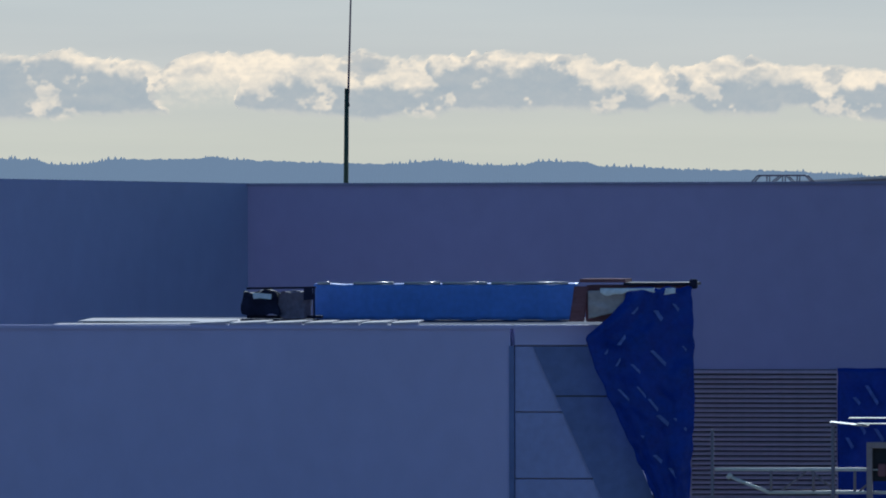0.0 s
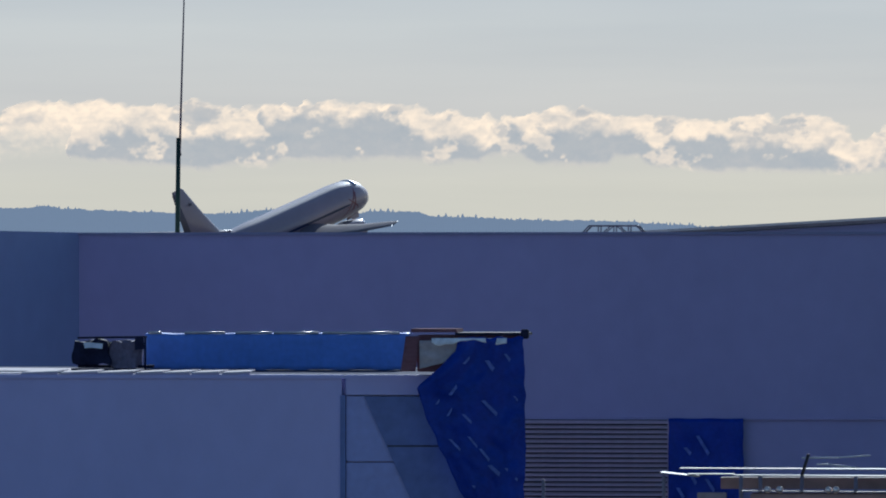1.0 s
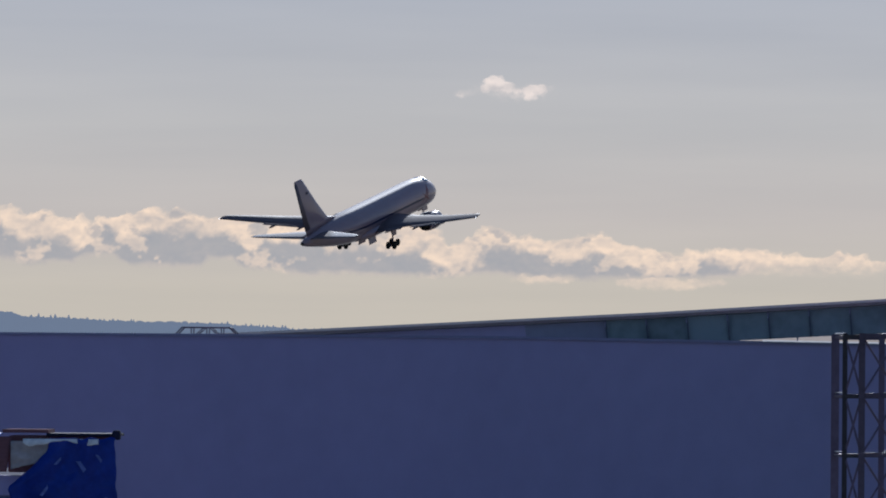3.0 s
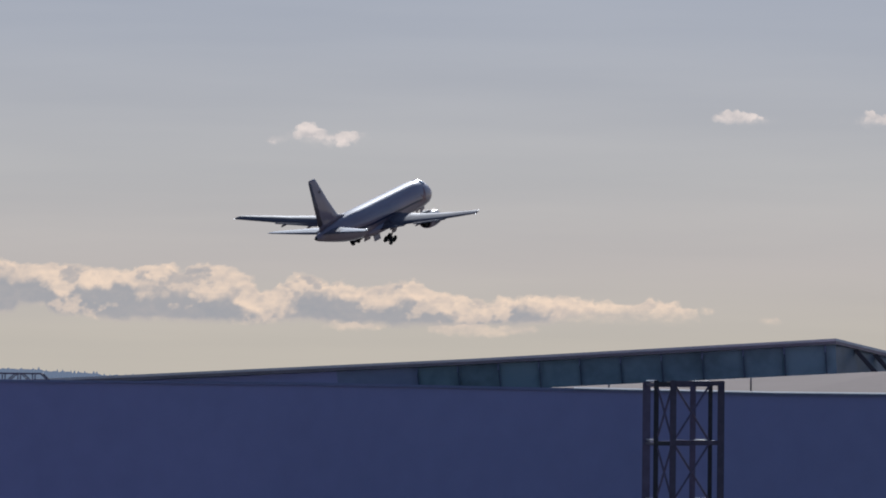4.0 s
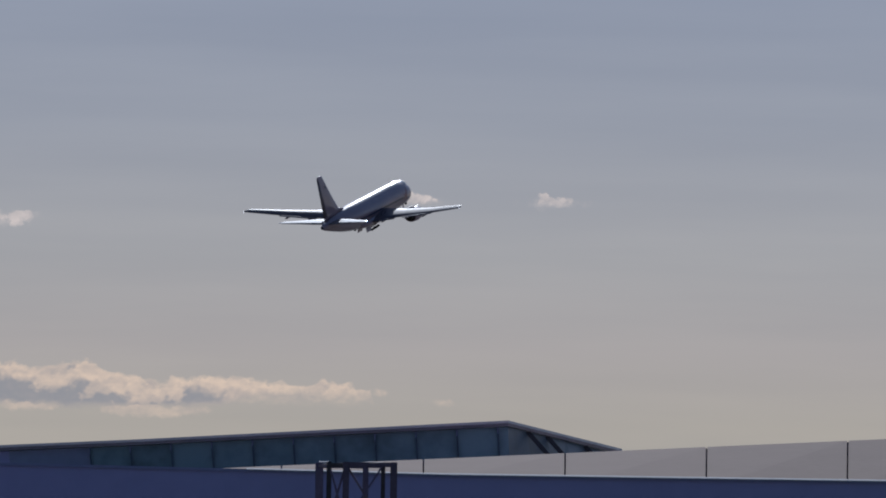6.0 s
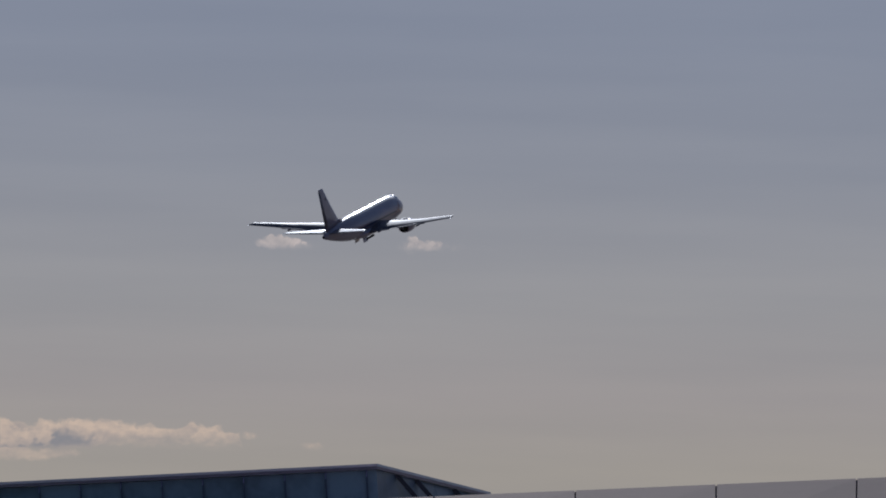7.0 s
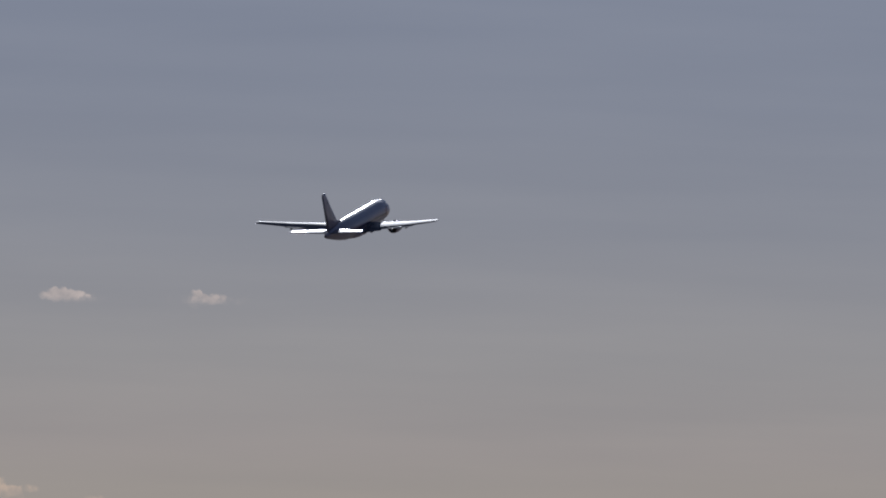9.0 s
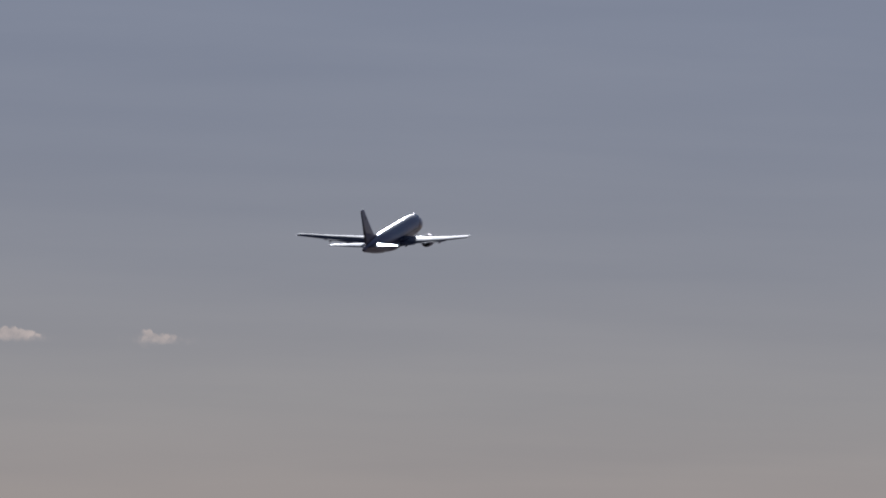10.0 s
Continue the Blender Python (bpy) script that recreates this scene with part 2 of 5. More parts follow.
M_STRIP = mat("bright_roof_metal", (0.68, 0.60, 0.60), 0.85, 0.0, vary=0.25, fine=4, spec=0.06)
M_LIP = mat("shaded_mauve_lip", (0.46, 0.37, 0.48), 0.7, vary=0.15, fine=5)
M_COUPLING = mat("worn_bright_steel", (0.85, 0.72, 0.66), 0.45, 1.0, vary=0.1, fine=10)
M_TAN = mat("tan_painted_frame", (0.30, 0.24, 0.26), 0.7, vary=0.2, fine=8)
M_BROWN_PANEL = mat("brownish_grey_panel", (0.34, 0.225, 0.215), 0.7, vary=0.25, fine=4, coarse=0.8)
M_BARE = mat("bare_polished_aluminium", (0.80, 0.76, 0.75), 0.3, 1.0, vary=0.08, fine=3)
M_STRIPE = mat("dark_navy_stripe", (0.02, 0.02, 0.07), 0.3, vary=0.1)
M_EMBLEM = mat("deep_red_emblem", (0.20, 0.03, 0.045), 0.3, vary=0.1)
M_RUBBER = mat("black_tyre_rubber", (0.02, 0.02, 0.02), 0.8, vary=0.3, fine=10)
M_HOT = mat("dark_exhaust_metal", (0.05, 0.045, 0.04), 0.45, 0.8, vary=0.3, fine=4)
M_LAMP = glow("white_navigation_light", (1.0, 0.95, 0.9), 3.0)
M_FEATHER = mat("dark_feathers", (0.03, 0.028, 0.026), 0.8, vary=0.3, fine=60)
M_CLOUD = cloud_material("cloud_bank", CLOUD_LIT, CLOUD_SHADE, 1.0)
M_WISP = cloud_material("small_cloud", (0.94, 0.74, 0.575), CLOUD_SHADE, 1.0, 0.95)
M_LOW_WISP = cloud_material("thin_low_cloud", CLOUD_LIT, CLOUD_SHADE, 1.0, 0.55)
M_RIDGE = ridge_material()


# ---- mesh helpers ----
def part(name, bm, material, parent=None, label="", smooth=False):
    me = bpy.data.meshes.new(name)
    bmesh.ops.recalc_face_normals(bm, faces=bm.faces)
    if smooth:
        for f in bm.faces:
            f.smooth = True
    bm.to_mesh(me)
    bm.free()
    me.materials.append(material)
    ob = new(name, me)
    if parent:
        ob.parent = parent
    if label:
        ob["label"] = label
    return ob


def box(bm, x0, x1, y0, y1, z0, z1, m=None):
    vs = [bm.verts.new(Vector((x, y, z)) if m is None else m @ Vector((x, y, z))) for z in (z0, z1) for y in (y0, y1) for x in (x0, x1)]
    for q in ((0, 1, 3, 2), (4, 6, 7, 5), (0, 4, 5, 1), (2, 3, 7, 6), (0, 2, 6, 4), (1, 5, 7, 3)):
        bm.faces.new([vs[i] for i in q])
    return vs


def new_box(name, dims, material, parent=None, bevel=0.0, label=""):
    bm = bmesh.new()
    box(bm, *dims)
    if bevel:
        bmesh.ops.bevel(bm, geom=bm.edges[:], offset=bevel, segments=2, affect="EDGES")
    return part(name, bm, material, parent, label)


def tube(bm, a, b, r0, r1=None, n=10):
    a, b = Vector(a), Vector(b)
    r1 = r0 if r1 is None else r1
    q = (b - a).to_track_quat("Z", "Y").to_matrix()
    rings = []
    for c, r in ((a, r0), (b, r1)):
        rings.append([bm.verts.new(c + q @ Vector((r * math.cos(6.28318 * i / n), r * math.sin(6.28318 * i / n), 0))) for i in range(n)])
    for i in range(n):
        bm.faces.new((rings[0][i], rings[0][(i + 1) % n], rings[1][(i + 1) % n], rings[1][i]))
    bm.faces.new(rings[0][::-1])
    bm.faces.new(rings[1])


def new_tube(name, a, b, r, material, parent=None, r1=None, n=10, label=""):
    bm = bmesh.new()
    tube(bm, a, b, r, r1, n)
    return part(name, bm, material, parent, label, True)


def loft(bm, rings, cap=True):
    vr = [[bm.verts.new(p) for p in ring] for ring in rings]
    n = len(vr[0])
    for a, b in zip(vr, vr[1:]):
        for i in range(n):
            bm.faces.new((a[i], a[(i + 1) % n], b[(i + 1) % n], b[i]))
    if cap:
        bm.faces.new(vr[0][::-1])
        bm.faces.new(vr[-1])
    return vr


def prism_wall(bm, top, y0, y1, z0):
    """A wall standing on z0 whose top follows the points (x, z)."""
    rows = []
    for x, z in top:
        rows.append([bm.verts.new(v) for v in ((x, y0, z0), (x, y0, z), (x, y1, z), (x, y1, z0))])
    for a, b in zip(rows, rows[1:]):
        for i in range(4):
            bm.faces.new((a[i], a[(i + 1) % 4], b[(i + 1) % 4], b[i]))
    bm.faces.new(rows[0])
    bm.faces.new(rows[-1][::-1])


def empty(name, at=(0, 0, 0)):
    e = new(name)
    e.location = at
    e.empty_display_size = 0.3
    return e


# ---- ground, distance ----
def build_ground():
    bm = bmesh.new()
    n = 48
    c = bm.verts.new((0, 0, 0))
    rings = []
    for r in (40, 200, 800, 2000, 4900):
        rings.append([bm.verts.new((r * math.cos(6.28318 * i / n), r * math.sin(6.28318 * i / n), 0)) for i in range(n)])
    for i in range(n):
        bm.faces.new((c, rings[0][i], rings[0][(i + 1) % n]))
        for a, b in zip(rings, rings[1:]):
            bm.faces.new((a[i], b[i], b[(i + 1) % n], a[(i + 1) % n]))
    tagged(part("ground", bm, M_GROUND), "flat grassy airfield ground reaching the distant ridge", "ground", kind="structure")
    bm = bmesh.new()
    turn = Matrix.Rotation(radians(-20.6), 4, "Z")
    turn.translation = Vector((-150, 775, 0))
    box(bm, -30, 30, -1500, 2200, -0.4, 0.05, turn)
    tagged(part("runway", bm, M_ASPHALT), "long dark asphalt runway across the airfield", "runway", kind="structure")


def build_ridge():
    pts = [(-1500, 41), (-1100, 42), (-856, 43.2), (-833, 42.7), (-821, 39.3), (-798, 39.2), (-779, 42.6), (-729, 42.6), (-708, 43.8), (-699, 41.8), (-664, 40.6),
           (-627, 39.3), (-589, 38.4), (-562, 40.6), (-528, 37.5), (-502, 37.4), (-494, 39.8), (-461, 39.7), (-453, 36.8), (-419, 35.2), (-382, 33.6), (-345, 33.5),
           (-319, 31.9), (-289, 30.3), (-220, 27.5), (-150, 22), (0, 16), (400, 14), (1500, 12)]
    x = np.arange(-1500, 1500, 0.45)
    z = np.interp(x, [p[0] for p in pts], [p[1] for p in pts]) - 1.3
    # rounded crowns of leafy trees, merged
    rng = random.Random(4)
    crowns = np.zeros(x.shape)
    at = -1500.0
    while at < 1500:
        stand = smooth_noise(np.array(at / 38.0), np.array(2.0), 3)
        r = rng.uniform(1.3, 3.6)
        h = rng.uniform(0.5, 1.6) + 1.5 * float(stand) * rng.random()
        u = np.clip(np.abs(x - at) / r, 0, 1)
        crowns = np.maximum(crowns, h * np.sqrt(1 - u * u))
        at += r * rng.uniform(0.35, 0.9)
    # single conifers standing over them, in clusters
    at = -1500.0
    while at < 1500:
        stand = float(smooth_noise(np.array(at / 30.0), np.array(7.0), 9)) + 0.25 * float(np.interp(at, [-700, -300], [0, 1]))
        if stand > 0.46:
            w, h = rng.uniform(0.8, 1.6), rng.uniform(1.6, 4.4)
            u = np.clip(np.abs(x - at) / w, 0, 1)
            crowns = np.maximum(crowns, h * (1 - u) ** 0.8)
        at += rng.uniform(1.4, 5.0)
    z = z + crowns + 0.35 * layers(x, x * 0, 1.6, 4, 2)
    n = len(x)
    rows = [np.stack([x, np.full(n, 3985.0), np.zeros(n)], 1), np.stack([x, np.full(n, 4000.0), z], 1), np.stack([x * 1.015, np.full(n, 4060.0), z - 14], 1)]
    faces = [(r * n + i, r * n + i + 1, (r + 1) * n + i + 1, (r + 1) * n + i) for r in (0, 1) for i in range(n - 1)]
    me = bpy.data.meshes.new("backdrop")
    me.from_pydata(np.concatenate(rows).tolist(), [], faces)
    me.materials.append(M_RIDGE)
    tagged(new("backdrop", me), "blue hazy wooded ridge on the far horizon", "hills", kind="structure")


TABLE = np.random.RandomState(5).rand(256, 256)


def smooth_noise(x, z, seed):
    """Value noise in 0..1 on arrays."""
    x, z = x + seed * 37.7, z + seed * 11.3
    i, k = np.floor(x).astype(int), np.floor(z).astype(int)
    u, v = x - i, z - k
    u, v = u * u * (3 - 2 * u), v * v * (3 - 2 * v)
    g = lambda a, c: TABLE[a % 256, c % 256]
    return (g(i, k) * (1 - u) + g(i + 1, k) * u) * (1 - v) + (g(i, k + 1) * (1 - u) + g(i + 1, k + 1) * u) * v


def layers(x, z, size, seed, n=5):
    """Layered noise about 0, from -0.5 to 0.5."""
    total, amp, out = 0.0, 1.0, 0.0
    for o in range(n):
        out = out + amp * (smooth_noise(x / size, z / size, seed + o) - 0.5)
        total += amp
        amp *= 0.55
        size *= 0.48
    return out / total


def step01(v, a, b):
    t = np.clip((v - a) / (b - a), 0, 1)
    return t * t * (3 - 2 * t)


def cloud(name, x0, x1, z0, z1, step, shape, material, label):
    """A cloud with a bulging face; shape(x, z) gives its thickness and its painted sunlight."""
    X, Z = np.meshgrid(np.arange(x0, x1, step), np.arange(z0, z1, step), indexing="ij")
    thick, thin = shape(X, Z)
    nx, nz = X.shape
    near = thick > 0.0
    used = near[:-1, :-1] | near[1:, :-1] | near[1:, 1:] | near[:-1, 1:]
    ids = -np.ones(X.shape, int)
    keep = np.zeros(X.shape, bool)
    for di in (0, 1):
        for dk in (0, 1):
            keep[di:nx - 1 + di, dk:nz - 1 + dk] |= used
    ids[keep] = np.arange(keep.sum())
    bulge = 4500 - 30 * np.sqrt(np.clip(thick, 0, 1))
    verts = np.stack([X[keep], bulge[keep], Z[keep]], 1)
    I, K = np.nonzero(used)
    faces = np.stack([ids[I, K], ids[I + 1, K], ids[I + 1, K + 1], ids[I, K + 1]], 1)
    me = bpy.data.meshes.new(name)
    me.from_pydata(verts.tolist(), [], faces.tolist())
    for nm, vals in (("thickness", np.clip(thick, 0, 1)[keep]), ("painted_light", np.clip(thin, 0, 1)[keep])):
        at = me.attributes.new(nm, "FLOAT", "POINT")
        at.data.foreach_set("value", vals.astype(np.float32))
    me.materials.append(material)
    ob = new(name, me)
    ob.visible_shadow = False
    return tagged(ob, label, "cloud", kind="structure")


def billow(x, z, size, seed, n=3):
    """Cauliflower noise, 0 in the creases to about 1 on the bulges."""
    total, amp, out = 0.0, 1.0, 0.0
    for o in range(n):
        out = out + amp * np.abs(2 * smooth_noise(x / size, z / size, seed + o) - 1)
        total += amp
        amp *= 0.5
        size *= 0.47
    return 1 - out / total * 1.6


def curls(X, Z, seed):
    """Light and shade of small heaps lit from above."""
    wx, wz = X + 6 * layers(X, Z, 16, seed + 2, 3), Z + 5 * layers(X, Z, 16, seed + 5, 3)
    big = billow(wx, wz * 1.35, 22, seed) - billow(wx, (wz + 4.5) * 1.35, 22, seed)
    small = billow(wx, wz * 1.2, 8, seed + 8, 2) - billow(wx, (wz + 1.6) * 1.2, 8, seed + 8, 2)
    return 0.6 * big + 0.22 * small


BANK_TOP = [(-1300, 122), (-963, 126), (-941, 127), (-908, 130), (-885, 124), (-837, 118), (-816, 129), (-790, 125), (-760, 126), (-734, 123), (-717, 125), (-696, 121), (-681, 129), (-658, 120),
            (-598, 125), (-514, 122), (-493, 117), (-459, 114), (-425, 119.5), (-404, 120), (-367, 116), (-350, 118.5), (-325, 113), (-293, 112), (-256, 114.7), (-222, 111.7), (-201, 103.5),
            (-196, 95), (-185, 104), (-168, 109), (-122, 101), (-85, 105.5), (-74, 103), (-60, 98), (-35, 92), (-10, 95), (15, 91), (32, 97), (57, 92), (78, 89), (93, 95), (107, 92), (126, 85)]
BANK_BODY = [(-1300, 112), (-963, 122), (-911, 124.5), (-893, 117), (-876, 113), (-840, 110), (-831, 66), (-780, 66), (-773, 95), (-747, 106), (-709, 106), (-694, 95), (-662, 100), (-634, 101),
             (-628, 114), (-603, 118), (-577, 111), (-535, 116), (-514, 98), (-467, 94), (-453, 113), (-430, 102), (-396, 104), (-354, 100), (-340, 87), (-329, 99), (-285, 95.5), (-214, 91), (-201, 79),
             (-184, 83), (-168, 93.4), (-147, 93.6), (-118, 88), (-93, 90), (-68, 86), (-51, 77), (-34, 80), (-5, 86), (16, 78.6), (28, 75), (49, 69), (130, 66)]
BANK_FOOT = [(-1300, 77), (-963, 76), (-919, 75), (-898, 78.6), (-835, 80), (-773, 82.7), (-722, 77.4), (-683, 73), (-654, 77), (-628, 75.7), (-617, 80.7), (-518, 81), (-501, 76.8), (-472, 79), (-463, 83),
             (-438, 83), (-426, 77), (-379, 76), (-371, 82.4), (-350, 82.3), (-340, 76), (-297, 71.5), (-263, 71.7), (-201, 70.6), (-159, 72.5), (-118, 69), (-34, 70), (28, 71.5), (126, 72)]


def along(x, line):
    return np.interp(x, [p[0] for p in line], [p[1] for p in line])


def build_clouds():
    def bank(X, Z):
        wx = X + 14 * layers(X, Z, 24, 2) + 5 * layers(X, Z, 8, 8, 3)
        wz = Z + 8 * layers(X, Z, 22, 5) + 3.2 * layers(X, Z, 7, 11, 3)
        top, body, foot = along(wx, BANK_TOP), along(wx + 34 * layers(X, Z * 1.3, 24, 23), BANK_BODY), along(wx, BANK_FOOT)
        bulge = billow(wx, wz, 15, 31)
        gap = np.clip((foot - body + 6) / 10, 0, 1)
        rim = top - wz + 5.5 * (bulge - 0.55)
        base = Z - foot + 4.5 * layers(X, Z * 1.7, 20, 15) + 2.5 * layers(X, Z, 5, 19, 3)
        end = (131 - wx) / 6
        thick = np.minimum(np.minimum(step01(rim, -1.0, 4.6), step01(base - 14 * gap, -2.5 - 14 * gap, 4.5)), np.clip(end, 0, 1))
        # shade painted into heavy grey bodies, patches of cream between them
        depth = body - wz + along(X, ((-60, 17), (20, 7))) * layers(X, Z * 1.25, 26, 41) + 4.5 * (billow(wx, wz, 11, 43) - 0.55)
        shade = step01(depth, -4.0, 6.0)
        for cx, cz, w, h in ((-675, 113.5, 15, 8.5), (-392, 114.5, 12, 5), (-243, 109, 12, 3.5), (-78, 104, 9, 2.5)):
            knot = 1 - np.hypot((wx - cx) / w, (wz - cz) / h)
            shade = np.maximum(shade, 0.8 * step01(knot, 0.0, 0.45))
        shade = np.maximum(shade, along(X, ((-60, 0.7), (20, 0.3))) * step01(layers(X, Z * 1.5, 20, 81) + 0.25 * layers(X, Z, 6, 83, 3), 0.10, 0.24))
        shade = shade * (1 - 0.7 * step01(layers(X, Z * 1.6, 24, 91) + 0.3 * layers(X, Z, 7, 93, 3), 0.12, 0.26)) * (0.35 + 0.65 * step01(rim, 0.5, 5.0)) * (0.65 + 0.35 * step01(base, 0.0, 5.0))
        lit = along(X, ((-60, 0.76), (0, 0.86))) + 0.7 * curls(X, Z, 51) + 0.55 * layers(X, Z * 1.4, 34, 44) + 0.20 * np.exp(-np.clip(rim, 0, 99) / 2.5)
        gloom = 0.07 + 0.10 * (layers(X, Z, 26, 71) + 0.5) + 0.10 * curls(X, Z, 57)
        # the cream gaps let the sky through
        thin = gap * step01(top - 16 - Z, 0, 12)
        return thick * (1 - 0.62 * thin), np.clip(lit, 0.25, 1) * (1 - shade) + np.clip(gloom, 0, 1) * shade

    cloud("cloud", -1250, 135, 62, 140, 0.8, bank, M_CLOUD, "long low cumulus bank with sunlit rim and grey base")

    def puff(lumps, seed, veil):
        def f(X, Z):
            wx = X + 7 * layers(X, Z, 9, seed) + 3 * layers(X, Z, 3, seed + 7, 3)
            wz = Z + 5 * layers(X, Z, 9, seed + 3) + 2.6 * layers(X, Z, 3, seed + 9, 3)
            inside = np.full(X.shape, -9.0)
            for cx, cz, r, flat in lumps:
                inside = np.maximum(inside, (1 - np.hypot((wx - cx) / r, (wz - cz) / (r * flat))) * r * flat)
            core = step01(inside, -1.0, 2.6)
            cx, cz, w, h = veil
            haze = np.clip(1 - np.hypot((X - cx) / w, (Z - cz) / h) + 1.3 * layers(X, Z, 12, seed + 20), 0, 1) * 0.42
            return np.maximum(core, haze) - 0.02, 0.8 + 0.6 * curls(X, Z, seed + 4) + 0.5 * layers(X, Z, 10, seed + 6)
        return f

    for lumps_, veil in PUFFS:
        cx, cz, w, h = veil
        cloud("cloud", cx - w * 1.5, cx + w * 1.5, cz - h * 2, cz + h * 2.4, 0.6, puff(lumps_, cx % 13, veil), M_WISP if cz > 100 else M_LOW_WISP, "small white fair-weather cloud puff")


PUFFS = [
    ([(-168, 209.5, 5, 0.8), (-161, 213, 8.5, 0.85), (-152, 210.5, 7, 0.8), (-144, 208.5, 4.5, 0.7), (-135, 208, 7.5, 0.75), (-127, 208.5, 6, 0.8)], (-146, 208, 46, 8)),
    ([(-187, 206, 3, 0.7)], (-184, 206, 11, 4)),
    ([(143, 225, 6, 0.6), (149, 226.5, 7.5, 0.75), (157, 226.5, 7, 0.75), (164, 225.5, 6, 0.7), (171, 225, 4, 0.6)], (155, 225, 28, 6)),
    ([(250, 225.5, 4, 0.7), (253.5, 228, 5, 1.0), (258, 225.5, 6, 0.6), (267, 225.8, 4.5, 0.7), (272, 226, 3.5, 0.8), (262, 224.2, 12, 0.22)], (260, 225, 30, 6)),
    ([(133, 82.7, 4, 0.6), (137, 82.9, 3, 0.6)], (134, 82.7, 9, 3.5)),
    ([(180, 76, 4, 0.5), (185, 76.4, 4, 0.5)], (182, 76, 12, 3.5)),
    ([(-135, 69.5, 10, 0.3), (-126, 70, 11, 0.33), (-116, 69.8, 10, 0.3), (-108, 69.5, 8, 0.28)], (-120, 69.5, 34, 4)),
    ([(-62, 67.5, 10, 0.36), (-52, 67, 12, 0.38), (-42, 66.8, 13, 0.38), (-31, 67.4, 13, 0.38), (-20, 67, 12, 0.38), (-9, 67.6, 11, 0.34), (3, 68.2, 9, 0.32)], (-30, 67.5, 54, 5)),
]
build_ground()
build_ridge()
build_clouds()


# ---- terminal building ----
def build_terminal():
    top = [(-29.6, 12.58), (-6, 12.58), (1, 12.50), (7, 12.42), (45, 12.40)]
    bm = bmesh.new()
    prism_wall(bm, top, 170.0, 170.5, 0)
    wall = tagged(part("wall_south", bm, M_CLADDING), "long plain blue-grey clad wall of an airport building in shade", "wall", kind="structure")
    bm = bmesh.new()
    for (xa, za), (xb, zb) in zip(top, top[1:]):
        n = max(1, int((xb - xa) / 3.0))
        for i in range(n):
            a, b = xa + (xb - xa) * i / n, xa + (xb - xa) * (i + 1) / n - 0.012
            ha, hb = za + (zb - za) * i / n, za + (zb - za) * (i + 1) / n
            vs = [bm.verts.new(v) for v in ((a, 169.93, ha - 0.06), (b, 169.93, hb - 0.06), (b, 170.57, hb - 0.06), (a, 170.57, ha - 0.06),
                                            (a, 169.93, ha + 0.02), (b, 169.93, hb + 0.02), (b, 170.57, hb + 0.02), (a, 170.57, ha + 0.02))]
            for q in ((0, 3, 2, 1), (4, 5, 6, 7), (0, 1, 5, 4), (1, 2, 6, 5), (2, 3, 7, 6), (3, 0, 4, 7)):
                bm.faces.new([vs[j] for j in q])
    part("coping", bm, M_COPING, wall, "thin metal coping")
    # pale capping that falls towards the front
    for (xa, za), (xb, zb) in (((1.4, 12.515), (7.0, 12.445)), ((7.0, 12.445), (45.0, 12.425))):
        bm = bmesh.new()
        vs = [bm.verts.new((x, y, z + h)) for h in (0.0, -0.02) for x, y, z in ((xa, 169.88, za - 0.005), (xb, 169.88, zb - 0.005), (xb, 170.6, zb + 0.028), (xa, 170.6, za + 0.034))]
        for q in ((0, 1, 2, 3), (7, 6, 5, 4), (0, 4, 5, 1), (1, 5, 6, 2), (2, 6, 7, 3), (3, 7, 4, 0)):
            bm.faces.new([vs[j] for j in q])
        part("coping_cap", bm, M_COPING_PALE, wall, "pale sunlit coping strip")
    for x in (-24.5, -19.9, -15.3, -10.7, -6.1, -1.5, 3.1, 7.7, 12.3, 16.9, 21.5):
        z = float(np.interp(x, [p[0] for p in top], [p[1] for p in top])) - 0.08
        new_box("panel_joint", (x, x + 0.03, 169.992, 170.0, 7.42, z), M_CLADDING, wall)
    new_box("ledge", (-16.7, 45, 169.9, 169.997, 7.36, 7.42), M_CLADDING, wall, 0.01)
    # wing that comes towards the viewer
    bm = bmesh.new()
    a, b = Vector((-29.12, 170.3, 0)), Vector((-34.6, 156.0, 0))
    d = (b - a).normalized()
    nrm = Vector((d.y, -d.x, 0)) * 0.5
    vs = [bm.verts.new(v) for v in (a, b, b + nrm, a + nrm)]
    vt = [bm.verts.new(v + Vector((0, 0, h))) for v, h in zip((a, b, b + nrm, a + nrm), (12.60, 12.72, 12.72, 12.60))]
    bm.faces.new(vs[::-1])
    bm.faces.new(vt)
    for i in range(4):
        bm.faces.new((vs[i], vs[(i + 1) % 4], vt[(i + 1) % 4], vt[i]))
    tagged(part("wall_west", bm, M_CLADDING_LEFT), "blue-grey clad wing wall meeting the long wall at a corner", "wall", kind="structure")
    bm = bmesh.new()
    box(bm, -34, 45, 170.5, 215, 11.9, 12.05)
    tagged(part("roof", bm, M_ROOF), "flat pale membrane roof behind the parapet", "roof", kind="structure")
    bm = bmesh.new()
    box(bm, -28.6, 44.5, 171, 214, 0, 11.9)
    tagged(part("wall_core", bm, M_CLADDING), "plain blue-grey body of the building below its roof", "wall", kind="structure")


LINE = [(-16.0, 11.62), (1.08, 12.62), (22.2, 13.85), (46.0, 15.24)]


def line_z(x):
    return float(np.interp(x, [p[0] for p in LINE], [p[1] for p in LINE]))


